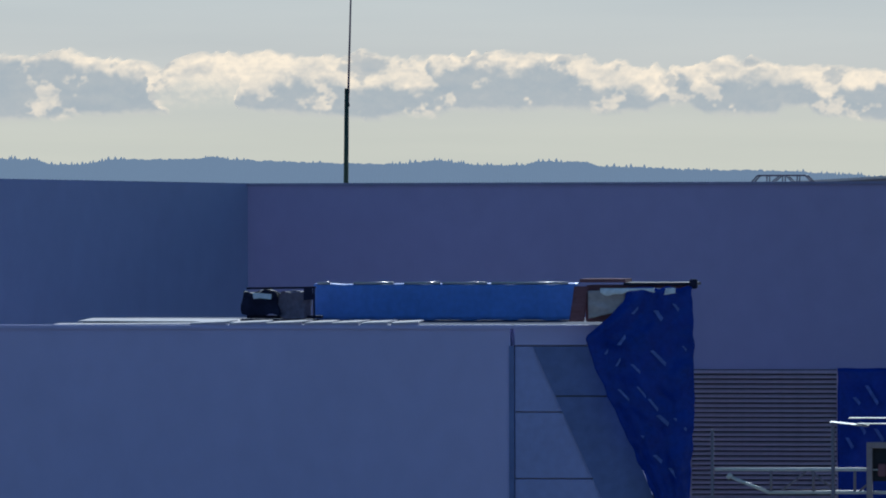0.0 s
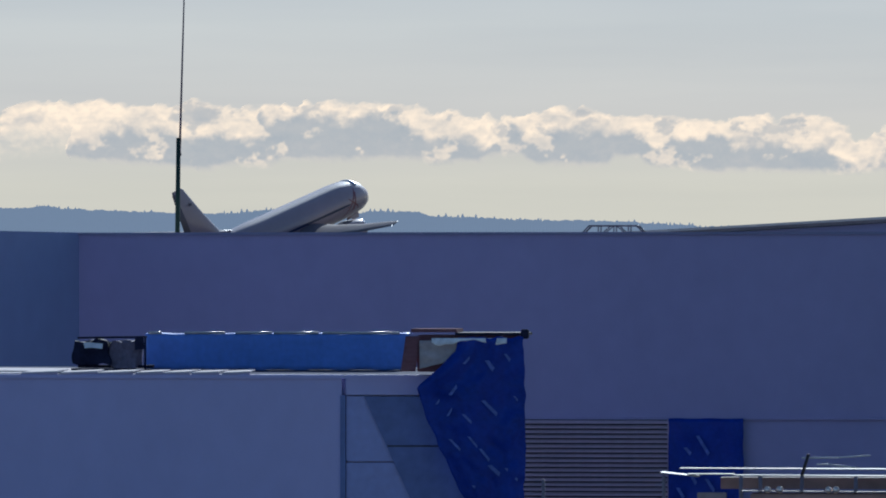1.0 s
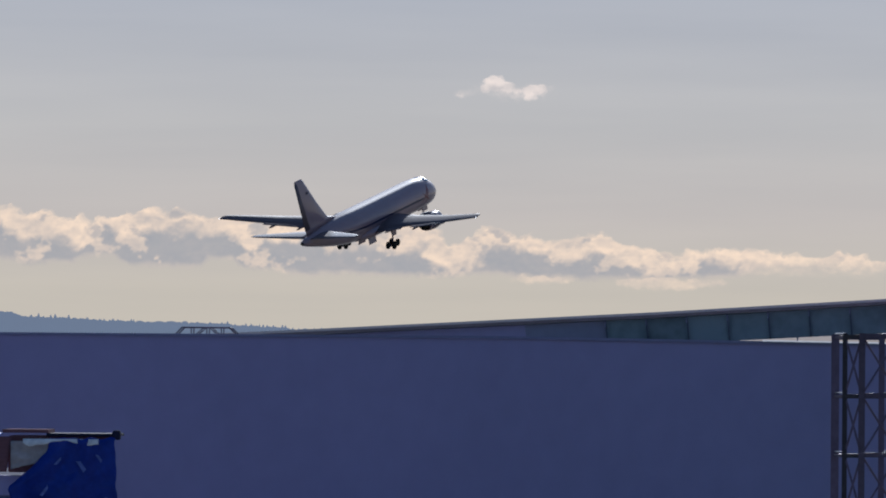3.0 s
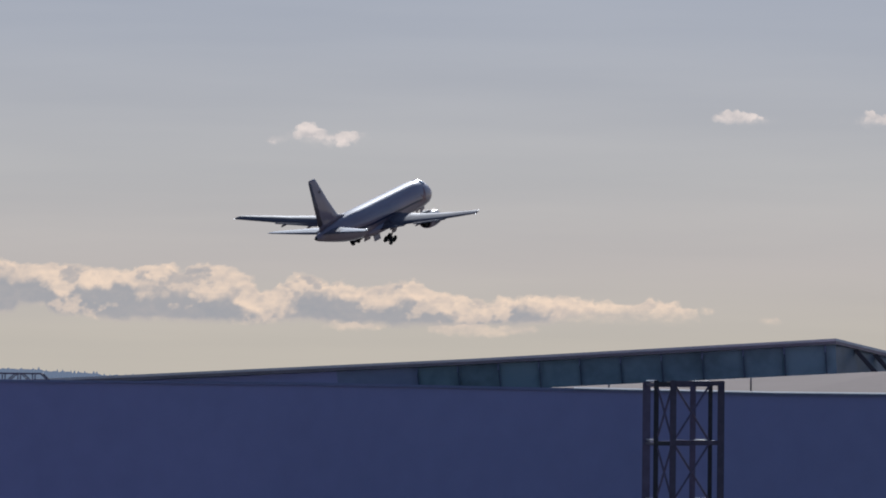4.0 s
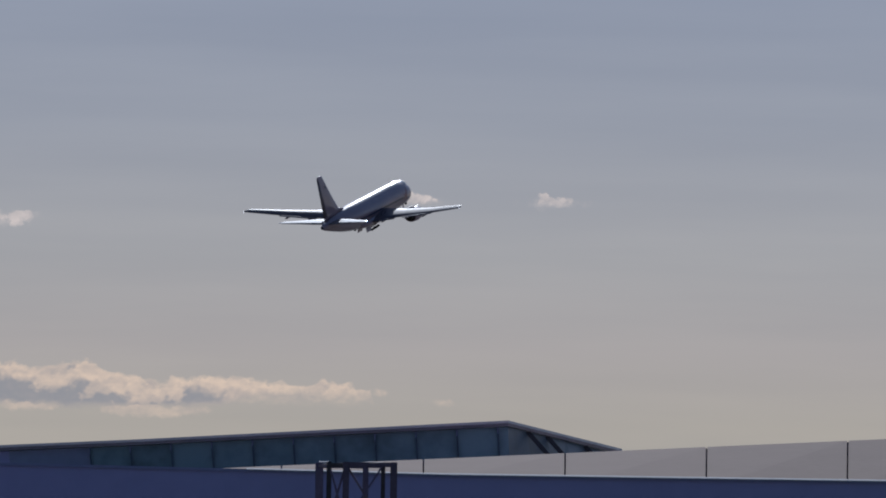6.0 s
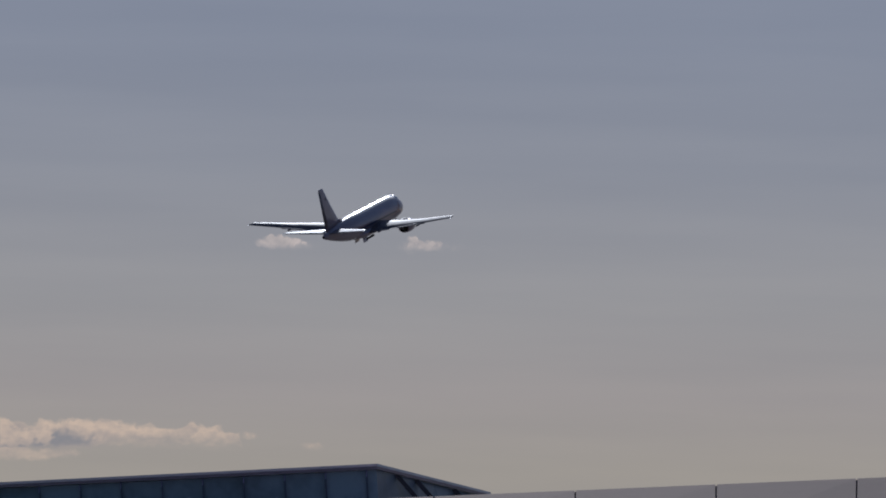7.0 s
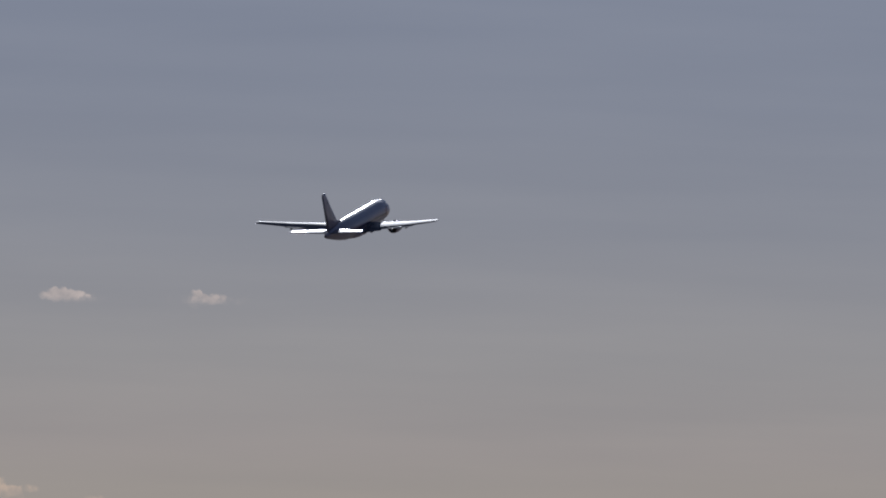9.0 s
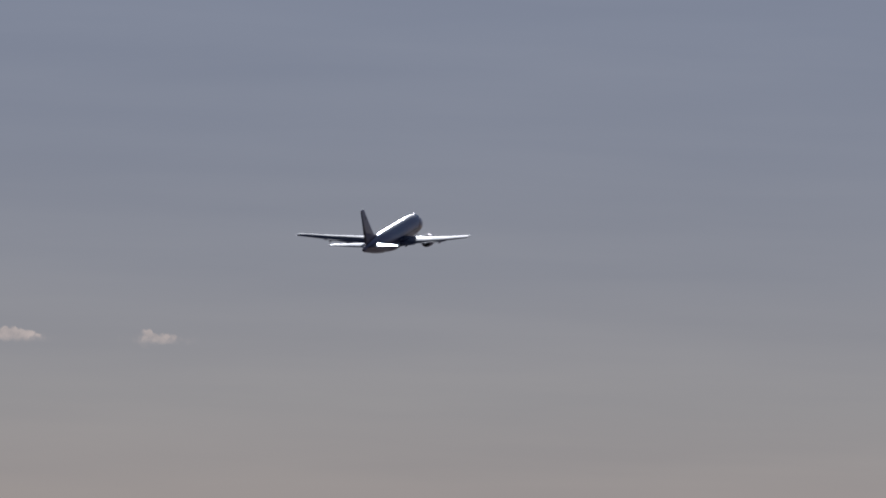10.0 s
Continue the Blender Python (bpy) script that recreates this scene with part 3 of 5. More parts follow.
def build_upper_roof():
    """Pale low-pitched roof in broad panels; its ridge rises to one side."""
    hall = tagged(empty("upper_roof", (11.84, 196, 12.05)), "off-white low-pitched panelled roof with a slanting ridge", "roof")
    inv = Matrix.Translation((-11.84, -196, -12.05))
    x = 11.84 - 4.555 * 3
    while x < 44:
        a, b = x + 0.025, x + 4.53
        bm = bmesh.new()
        lo = [bm.verts.new(v) for v in ((a * 183 / 196, 183, 11.905), (b * 183 / 196, 183, 11.905), (b, 196, line_z(b) - 0.2), (a, 196, line_z(a) - 0.2))]
        hi = [bm.verts.new(v) for v in ((a * 183 / 196, 183, 12.20), (b * 183 / 196, 183, 12.20), (b, 196, line_z(b)), (a, 196, line_z(a)))]
        bm.faces.new(lo[::-1])
        bm.faces.new(hi)
        for q in range(4):
            bm.faces.new((lo[q], lo[(q + 1) % 4], hi[(q + 1) % 4], hi[q]))
        ob = part("roof_panel", bm, M_WHITE_PANEL, hall)
        ob.matrix_parent_inverse = inv
        x += 4.555
    bm = bmesh.new()
    prism_wall(bm, [(-1.8, line_z(-1.8) - 0.05), (44, line_z(44) - 0.05)], 196.01, 198, 11.9)
    ob = part("ridge_wall", bm, M_CLADDING, hall, "dark wall behind the ridge")
    ob.matrix_parent_inverse = inv


def build_clerestory():
    """Teal glazed upper wall under a slanting roof with a projecting corner."""
    k = tagged(empty("clerestory", (10, 203, 12.05)), "dark-roofed clerestory with slanting eaves and teal glazed panels", "clerestory")
    inv = Matrix.Translation((-10, -203, -12.05))

    def keep(ob):
        ob.matrix_parent_inverse = inv
        return ob

    def at(x190, z190, y):
        return Vector((x190 * y / 190, y, 12 + (z190 - 12) * y / 190))

    def prism(name, quad, shift, material, label=""):
        bm = bmesh.new()
        vs = [bm.verts.new(v) for v in quad] + [bm.verts.new(Vector(v) + shift) for v in quad]
        for q in ((0, 3, 2, 1), (4, 5, 6, 7), (0, 1, 5, 4), (1, 2, 6, 5), (2, 3, 7, 6), (3, 0, 4, 7)):
            bm.faces.new([vs[n] for n in q])
        return keep(part(name, bm, material, k, label))

    eaves = [at(-15.5, 12.60, 206.0), at(-12.0, 12.79, 205.6), at(-1.77, 13.37, 204.4), at(9.69, 14.12, 203.0)]
    corner, end = eaves[-1], at(13.25, 13.29, 213.0)
    low = Vector((0, 0, -0.10))
    path = eaves + [end]
    for a, b in zip(path, path[1:]):
        back = Vector((0, 0.5, 0))
        prism("fascia", (a, b, b + low, a + low), back, M_FASCIA)
        lip = Vector((0, -0.05, 0))
        prism("drip_edge", (a + lip, b + lip, b + lip + Vector((0, 0, 0.085)), a + lip + Vector((0, 0, 0.085))), Vector((0, 0.3, 0)), M_COPING_PALE if b is end else M_EAVE, "thin metal drip edge")

    def on(x):
        return Vector([float(np.interp(x, [p.x for p in eaves], [p[i] for p in eaves])) for i in range(3)])
    step, lean = 1.36, 0.16
    inset = Vector((0, 0.35, -0.12))
    stops = [corner.x] + [corner.x - 0.34 - step * i for i in range(20) if corner.x - 0.34 - step * i > eaves[0].x]
    for right, left in zip(stops, stops[1:]):
        a, b = on(left) + inset, on(right) + inset
        fa, fb = Vector((a.x + lean, a.y + 0.25, 11.9)), Vector((b.x + lean, b.y + 0.25, 11.9))
        if right < -5.5:
            # the low end is plain cladding
            prism("cladding_panel", (fa, fb, b, a), Vector((0, 0.05, 0)), M_CLADDING, "blue-grey cladding panel")
            continue
        if right < -2.6:
            prism("glazing_panel", (fa, fb, b, a), Vector((0, 0.05, 0)), M_CLOUDED, "clouded blue-green panel")
            continue
        prism("glazing_panel", (fa, fb, b, a), Vector((0, 0.05, 0)), M_COPPER)
        w = Vector((0.028, 0, 0))
        prism("mullion", (fa - w, fa + w, a + w, a - w), Vector((0, -0.12, 0)), M_MULLION)
        prism("bracket", (a - w * 0.5 + Vector((0, -0.14, -0.22)), a + w * 0.5 + Vector((0, -0.14, -0.22)), a + w * 0.5 + Vector((0, -0.14, 0.1)), a - w * 0.5 + Vector((0, -0.14, 0.1))), Vector((0, -0.1, 0)), M_COPING)
    # hipped end that falls away from the corner
    n = 6
    prev = None
    for i in range(n + 1):
        p = corner.lerp(end, i / n) + inset
        f = Vector((corner.x + 0.16 + (end.x + 0.9 - corner.x) * i / n, p.y + 0.25, 11.9))
        if prev:
            # darker copy of the glazing colour, offsets the light this facing catches
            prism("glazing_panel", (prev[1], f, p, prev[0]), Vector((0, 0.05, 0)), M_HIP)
        if i in (1, 2, 4):
            w = Vector((0.10, 0, 0))
            s = Vector((0.72, 0, -0.80))
            prism("mullion", (p - w + s, p + w + s, p + w, p - w), Vector((0, -0.12, 0)), M_STEEL_DARK)
        prev = (p, f)
    bm = bmesh.new()
    vo = [bm.verts.new(p + Vector((0, 0.2, 0.02))) for p in path]
    vi = [bm.verts.new(Vector((p.x * 1.05, 222, max(12.2, p.z - 0.3)))) for p in path]
    for i in range(len(path) - 1):
        bm.faces.new((vo[i], vo[i + 1], vi[i + 1], vi[i]))
    keep(part("roof_sheet", bm, M_ROOF, k))


def build_mast():
    x, y = -27.37, 176.0
    mast = tagged(empty("antenna_mast", (x, y, 11.9)), "tall thin whip antenna on a dark green pole", "antenna")
    new_tube("pole", (0, 0, 0), (0.04, 0, 3.48), 0.075, M_GREEN_STEEL, mast, 0.065)
    new_tube("whip", (0.075, 0, 3.05), (0.21, 0, 7.65), 0.035, M_STEEL_MID, mast, 0.02)
    new_tube("clamp", (-0.02, 0, 3.0), (0.12, 0, 3.0), 0.05, M_STEEL_DARK, mast)
    new_tube("clamp", (-0.02, 0, 3.4), (0.12, 0, 3.4), 0.05, M_STEEL_DARK, mast)
    new_box("base_plate", (-0.2, 0.2, -0.2, 0.2, 0, 0.03), M_STEEL_DARK, mast, 0.005)


def build_hatch_rail():
    r = tagged(empty("roof_guard_rail", (-14.25, 172, 11.9)), "low dark tubular guard rail round a roof hatch", "railing")
    z = 0.88
    for yy in (-0.45, 0.45):
        new_tube("top_rail", (-0.68, yy, z), (0.66, yy, z), 0.021, M_STEEL_MID, r)
        new_tube("brace", (-1.54, yy, 0), (-0.68, yy, z), 0.021, M_STEEL_MID, r)
        new_tube("brace", (1.56, yy, 0), (0.66, yy, z), 0.021, M_STEEL_MID, r)
        new_tube("inner_brace", (-1.1, yy, 0), (-0.06, yy, z), 0.016, M_STEEL_MID, r)
        new_tube("inner_brace", (1.08, yy, 0), (0.1, yy, z), 0.016, M_STEEL_MID, r)
        for px in (-0.42, 0.02, 0.43):
            new_tube("post", (px, yy, 0), (px, yy, z), 0.016, M_STEEL_MID, r)
    new_tube("cross_rail", (-0.68, -0.45, z), (-0.68, 0.45, z), 0.016, M_STEEL_MID, r)
    new_tube("cross_rail", (0.66, -0.45, z), (0.66, 0.45, z), 0.016, M_STEEL_MID, r)


def build_louvre():
    v = tagged(empty("louvre_grille", (-14.6, 169.8, 0)), "wide grey metal louvre grille set in the wall", "louvre")
    # shade between the slats is put in as a near-black backing
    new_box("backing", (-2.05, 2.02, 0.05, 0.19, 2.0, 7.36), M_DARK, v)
    me = None
    n = 36
    for i in range(n):
        z = 7.30 - i * 0.134
        if me is None:
            bm = bmesh.new()
            box(bm, -2.04, 2.01, -0.05, 0.05, -0.012, 0.012, Matrix.Rotation(radians(38), 4, "X"))
            box(bm, -2.04, 2.01, -0.058, -0.046, -0.05, -0.008)
            ob = part("slat", bm, M_LOUVRE, v)
            me = ob.data
        else:
            ob = new("slat", me)
            ob.parent = v
        ob.location = (0, 0, z)
    new_box("frame", (-2.1, -2.04, -0.07, 0.1, 2.0, 7.40), M_LOUVRE, v, 0.005)
    new_box("frame", (2.01, 2.05, -0.07, 0.1, 2.0, 7.40), M_LOUVRE, v, 0.005)


def sheet(name, pts_fn, nu, nv, thick, material, parent=None, label=""):
    """A wrinkled sheet over (u, v) in 0..1 with a little thickness."""
    bm = bmesh.new()
    g = [[bm.verts.new(pts_fn(i / nu, j / nv)) for j in range(nv + 1)] for i in range(nu + 1)]
    h = [[bm.verts.new(pts_fn(i / nu, j / nv) + Vector((0, thick, 0))) for j in range(nv + 1)] for i in range(nu + 1)]
    for i in range(nu):
        for j in range(nv):
            bm.faces.new((g[i][j], g[i + 1][j], g[i + 1][j + 1], g[i][j + 1]))
            bm.faces.new((h[i][j], h[i][j + 1], h[i + 1][j + 1], h[i + 1][j]))
    for i in range(nu):
        bm.faces.new((g[i][0], h[i][0], h[i + 1][0], g[i + 1][0]))
        bm.faces.new((g[i][nv], g[i + 1][nv], h[i + 1][nv], h[i][nv]))
    for j in range(nv):
        bm.faces.new((g[0][j], g[0][j + 1], h[0][j + 1], h[0][j]))
        bm.faces.new((g[nu][j], h[nu][j], h[nu][j + 1], g[nu][j + 1]))
    return part(name, bm, material, parent, label, True)


def dash(bm, a, b, w, y):
    a, b = Vector((a[0], y, a[1])), Vector((b[0], y, b[1]))
    d = (b - a).normalized()
    s = Vector((-d.z, 0, d.x)) * w
    vs = [bm.verts.new(v) for v in (a - s * 0.5, a + s * 0.4 + d * 0.05, b + s * 0.6, b - s * 0.3 + d * 0.04)]
    wv = [bm.verts.new(v.co + Vector((0, 0.004, 0))) for v in vs]
    bm.faces.new(vs)
    bm.faces.new(wv[::-1])
    for i in range(4):
        bm.faces.new((vs[i], wv[i], wv[(i + 1) % 4], vs[(i + 1) % 4]))


def build_wall_tarp():
    def f(u, v):
        x = -12.56 + 2.09 * u
        z = 7.40 - 4.6 * v
        y = 169.72 - 0.05 * math.sin(u * 9 + v * 5) * (0.3 + v) - 0.05 * noise.noise((u * 5, v * 7, 2))
        return Vector((x + 0.05 * noise.noise((v * 9, 3, u)) * (1 if u > 0.9 else 0), y, z + 0.006 * math.sin(u * 14)))
    t = tagged(sheet("hanging_tarpaulin", f, 28, 36, 0.01, M_TARP), "deep blue tarpaulin hung over the wall beside the louvre", "tarpaulin")
    for a, b in (((-11.75, 6.95), (-11.45, 6.42)), ((-12.1, 6.62), (-11.95, 6.42)), ((-11.95, 5.9), (-11.8, 5.6)), ((-11.5, 5.75), (-11.3, 5.4)), ((-12.3, 5.5), (-12.15, 5.2))):
        bm = bmesh.new()
        dash(bm, a, b, 0.10, 169.6)
        part("printed_mark", bm, M_TARP_MARK, t, "pale printed mark")


# ---- low shed in front of the terminal ----
def build_shed():
    s = tagged(empty("shed", (-22, 140, 0)), "low flat-roofed shed with pale blue-grey metal walls", "shed")
    inv = Matrix.Translation((22, -140, 0))

    def keep(ob):
        ob.matrix_parent_inverse = inv
        return ob
    keep(new_box("front_wall", (-33.5, -17.93, 140.0, 140.2, 0, 9.20), M_SHED, s))
    keep(new_box("body", (-28.9, -15.4, 140.2, 150.5, 0, 9.10), M_SHED, s))
    keep(new_box("body", (-33.4, -28.9, 140.2, 150.5, 0, 8.86), M_SHED, s))
    keep(new_box("roof", (-28.9, -15.3, 140.21, 150.6, 9.121, 9.18), M_ROOF_DULL, s, 0.01))
    keep(new_box("roof", (-33.6, -28.9, 140.21, 150.6, 8.87, 8.95), M_ROOF_DULL, s, 0.01, "lower end of the roof"))
    keep(new_box("joint_strip", (-17.96, -17.84, 139.97, 140.19, 0, 8.72), M_TEAL, s))
    for i, (za, zb) in enumerate(((7.20, 8.70), (5.66, 7.17), (4.12, 5.63), (2.58, 4.09), (0.0, 2.55))):
        keep(new_box("cladding_panel", (-17.83, -15.5, 140.02, 140.19, za, zb), M_SHED_PANEL, s, 0.008))
    keep(new_box("head_panel", (-17.83, -15.5, 139.98, 140.19, 8.735, 9.20), M_SHED, s, 0.005))
    # slanted darker area across the panels, built as a thin teal sheet
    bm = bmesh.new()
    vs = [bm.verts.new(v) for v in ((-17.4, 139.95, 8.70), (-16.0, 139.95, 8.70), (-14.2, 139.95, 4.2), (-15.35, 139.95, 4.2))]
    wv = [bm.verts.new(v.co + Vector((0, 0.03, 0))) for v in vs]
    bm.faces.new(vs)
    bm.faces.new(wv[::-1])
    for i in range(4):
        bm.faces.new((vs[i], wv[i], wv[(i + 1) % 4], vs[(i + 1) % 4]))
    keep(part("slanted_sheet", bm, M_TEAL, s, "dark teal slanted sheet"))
    keep(new_box("sheet_seam", (-16.86, -15.6, 139.93, 139.947, 7.545, 7.572), M_STEEL_DARK, s, 0.0, "dark seam across the sheet"))
    # pale metal sheets lapped along the roof edge
    rng = random.Random(8)
    x = -25.42
    for n in range(7):
        w = 0.86 if n < 3 else 0.64
        bm = bmesh.new()
        m = Matrix.Translation((x + w / 2, 140.6, 9.262)) @ Matrix.Rotation(radians(-2.4), 4, "Y") @ Matrix.Rotation(radians(0.9), 4, "X") @ Matrix.Rotation(radians(rng.uniform(-5, 2)), 4, "Z")
        box(bm, -w / 2, w / 2, -0.6, 0.6, -0.012, 0.012, m)
        sheet_ = keep(part("roof_edge_sheet", bm, M_STRIP, s, "bright lapped roof sheet"))
        # front lip: the shade of this face is put into its darker mauve
        bm = bmesh.new()
        box(bm, -w / 2, w / 2, -0.603, -0.56, -0.068, -0.0125, m)
        part("lip", bm, M_LIP, sheet_, "turned-down lip in a shaded mauve")
        x += w + 0.03
    keep(new_box("roof_kerb", (-33.5, -15.4, 139.94, 139.998, 9.11, 9.19), M_SHED, s))
    return s


def build_flashing():
    for dims, turn in (((-28.75, -23.55, 143.2, 145.0, 9.215, 9.240), 0.3), ((-28.75, -25.48, 140.3, 140.9, 9.20, 9.225), -0.3)):
        x0, x1, y0, y1, z0, z1 = dims
        m = Matrix.Translation(((x0 + x1) / 2, (y0 + y1) / 2, (z0 + z1) / 2)) @ Matrix.Rotation(radians(turn), 4, "Y") @ Matrix.Rotation(radians(1.1), 4, "X")
        bm = bmesh.new()
        box(bm, -(x1 - x0) / 2, (x1 - x0) / 2, -(y1 - y0) / 2, (y1 - y0) / 2, -(z1 - z0) / 2, (z1 - z0) / 2, m)
        tagged(part("roof_sheet", bm, M_STRIP), "long bright metal roofing sheet lying on the shed roof", "sheet", "roofing sheets on the shed")


def build_blue_duct():
    b = tagged(empty("wrapped_duct", (-20.3, 146, 9.2)), "long low duct wrapped in faded blue sheeting on the shed roof", "duct")
    k = 146 / 141

    def f(u, v):
        x = -22.69 * k + (22.69 - 16.48) * k * u
        z = 12 - (12 - 10.12) * k
        dep = 0.75
        y = 146 + 0.02 * noise.noise((u * 14, v * 6, 1))
        if v < 0.5:
            zz = 9.2 + (z - 9.2) * (v / 0.5)
            return Vector((x + 20.3, y - 146, zz - 9.2 + 0.012 * math.sin(u * 40)))
        q = (v - 0.5) / 0.5
        return Vector((x + 20.3, y - 146 + dep * q, z - 9.2 + 0.03 * math.sin(q * 3.1) + 0.012 * math.sin(u * 40)))
    sheet("wrapping", f, 60, 16, 0.02, M_TARP_LIGHT, b)
    z = 12 - (12 - 10.12) * k - 9.2
    # glossy tubes added along the top edge as the wrapping's sunlit lip
    for x0, x1 in ((-22.6, -22.3), (-21.75, -20.8), (-20.55, -19.7), (-19.65, -18.6), (-18.5, -16.7)):
        new_tube("lip_glint_tube", (x0 * k + 20.3, 0.0, z + 0.035), (x1 * k + 20.3, 0.0, z + 0.035), 0.034, M_RUNG, b, n=14, label="glossy tube giving the wrapping a sunlit lip")
    new_box("core", (-3.1, 3.15, 0.06, 0.7, 0, z - 0.05), M_DARK, b)


def crumple(name, dims, material, seed, amount, parent=None, label="", cuts=5):
    bm = bmesh.new()
    bmesh.ops.create_cube(bm, size=1.0)
    bmesh.ops.subdivide_edges(bm, edges=bm.edges[:], cuts=cuts, use_grid_fill=True)
    cx, cy, cz, sx, sy, sz = dims
    for v in bm.verts:
        p = Vector((v.co.x * sx, v.co.y * sy, v.co.z * sz))
        n = noise.noise_vector(p * 3.0 + Vector((seed, 0, 0)))
        v.co = Vector((cx, cy, cz)) + p + n * amount
    return part(name, bm, material, parent, label, False)


def build_sheeted_heap():
    h = tagged(empty("sheeted_heap", (-24, 144, 9.2)), "crumpled black and grey sheeting heaped on the shed roof", "sheeting")
    crumple("black_sheet", (-0.42, 0, 0.46, 0.85, 0.6, 0.54), M_BLACK, 3, 0.12, h)
    crumple("grey_sheet", (0.36, 0.1, 0.38, 0.66, 0.6, 0.62), M_DIM_SHEET, 9, 0.14, h, "grey canvas")
    for x0, x1, y, z in ((-0.9, 1.0, -0.25, 0.0), (-0.8, 1.02, 0.1, 0.075)):
        new_box("plank", (x0, x1, y - 0.12, y + 0.12, z, z + 0.07), M_BLACK, h, 0.01, "dark plank under the sheeting")
    new_tube("rack_bar", (-0.75, -0.3, 0.80), (0.92, -0.3, 0.82), 0.025, M_BLACK, h, label="dark bar of the rack")
    new_tube("rack_leg", (0.88, -0.3, 0.0), (0.88, -0.3, 0.80), 0.025, M_BLACK, h)
    crumple("black_strap", (0.72, -0.22, 0.68, 0.2, 0.2, 0.26), M_BLACK, 5, 0.06, h, "", 2)
    crumple("white_patch", (-0.36, -0.36, 0.62, 0.46, 0.04, 0.16), M_TORN, 2, 0.05, h, "pale patch", 2)


def build_wrapped_post():
    """A post with a boxed head, wrapped in a blue tarpaulin that narrows downwards."""
    p = tagged(empty("wrapped_post", (-15, 139.3, 0)), "tall box-headed post wrapped in a torn dark blue tarpaulin", "post")
    k = 139.3 / 141

    def X(x):
        return x * k + 15

    def Z(z):
        return 12 + (z - 12) * k
    new_box("column", (X(-14.75), X(-14.0), 0.15, 0.75, 0, Z(9.9)), M_STEEL_MID, p)
    new_box("head_frame", (X(-16.3), X(-13.98), 0.1, 1.2, Z(9.25), Z(10.1)), M_BROWN, p, 0.02, "reddish brown timber box")
    new_box("top_board", (X(-16.42), X(-15.35), -0.1, 1.3, Z(10.17), Z(10.25)), M_BROWN, p, 0.0, "reddish brown board")
    new_box("top_board", (X(-15.4), X(-13.72), -0.05, 1.25, Z(10.10), Z(10.165)), M_BLACK, p, 0.0, "black edge board")
    new_box("corner_clip", (X(-13.86), X(-13.68), -0.1, 0.1, Z(10.02), Z(10.24)), M_BLACK, p, 0.02)

    def left(z):
        return float(np.interp(z, [4.0, 5.16, 7.0, 8.2, 8.9, 9.35, 9.75, 10.05], [-14.25, -14.67, -15.5, -16.05, -16.28, -15.75, -15.35, -15.30]))

    def right(z):
        return float(np.interp(z, [4.0, 5.16, 7.0, 9.0, 10.1], [-13.9, -13.86, -13.74, -13.74, -13.78]))

    def f(u, v):
        z = 10.06 - 6.0 * v
        a, b = left(z), right(z)
        x = a + (b - a) * u
        y = -0.22 - 0.16 * math.sin(u * 3.14159) - 0.07 * math.sin(u * 13 + v * 6) * (0.4 + v) - 0.13 * noise.noise((u * 3.0, v * 8, 4)) - 0.05 * noise.noise((u * 9, v * 22, 6))
        return Vector((X(x) + 0.05 * noise.noise((v * 20, u * 2, 8)), y, Z(z) + 0.05 * noise.noise((u * 7, 1, 2))))
    t = sheet("tarpaulin", f, 40, 70, 0.015, M_TARP, p, "dark blue tarpaulin with pale printed marks")

    def g(u, v):
        x = -16.22 + 0.98 * u
        z = 9.98 - 0.66 * v * (1 - 0.35 * u)
        return Vector((X(x), -0.12 - 0.1 * u - 0.06 * noise.noise((u * 4, v * 4, 3)), Z(z) + 0.03 * noise.noise((u * 5, 1, 5))))
    sheet("hood", g, 16, 12, 0.015, M_GREY_SHEET, p, "loose grey canvas flap")

    def e(u, v):
        x = -16.55 + 0.35 * u
        z = 10.08 - 0.82 * v
        return Vector((X(x - 0.12 * v), -0.05 - 0.05 * noise.noise((u * 4, v * 4, 7)), Z(z)))
    sheet("side_flap", e, 6, 12, 0.015, M_BROWN, p, "brown side flap")

    def w(u, v):
        x = -15.9 + 1.75 * u
        z = 10.04 - (0.10 + 0.09 * noise.noise((u * 6, 4, 4)) + 0.05 * math.sin(u * 9)) * v
        return Vector((X(x), -0.42 - 0.02 * v, Z(z)))
    sheet("torn_edge", w, 24, 3, 0.012, M_TORN, p, "pale torn edge")
    rng = random.Random(12)
    marks = [(-15.3, 8.95, 1, 0.3, 0.09), (-14.72, 8.62, -1, 0.5, 0.10), (-15.18, 8.30, -1, 0.3, 0.07), (-15.42, 8.42, 1, 0.24, 0.06), (-14.62, 9.55, -1, 0.34, 0.12), (-15.05, 7.78, -1, 0.36, 0.06),
             (-14.78, 7.5, -1, 0.4, 0.08), (-14.58, 7.12, -1, 0.34, 0.11), (-14.2, 7.05, -1, 0.42, 0.07), (-15.5, 7.72, -1, 0.42, 0.07), (-14.95, 6.65, -1, 0.2, 0.07), (-14.66, 6.2, -1, 0.26, 0.10),
             (-14.3, 5.9, -1, 0.34, 0.08), (-15.72, 8.62, 1, 0.14, 0.06), (-14.0, 8.72, -1, 0.16, 0.05), (-15.0, 9.6, 1, 0.2, 0.07), (-14.2, 9.7, -1, 0.24, 0.08)]
    for x, z, s, ln, wd in marks:
        bm = bmesh.new()
        u = (x - left(z)) / (right(z) - left(z))
        y = f(u, (10.06 - z) / 6.0).y - 0.045
        dash(bm, (X(x), Z(z)), (X(x) - s * ln * rng.uniform(0.4, 0.75), Z(z) - ln * 0.68), wd * 0.85, y)
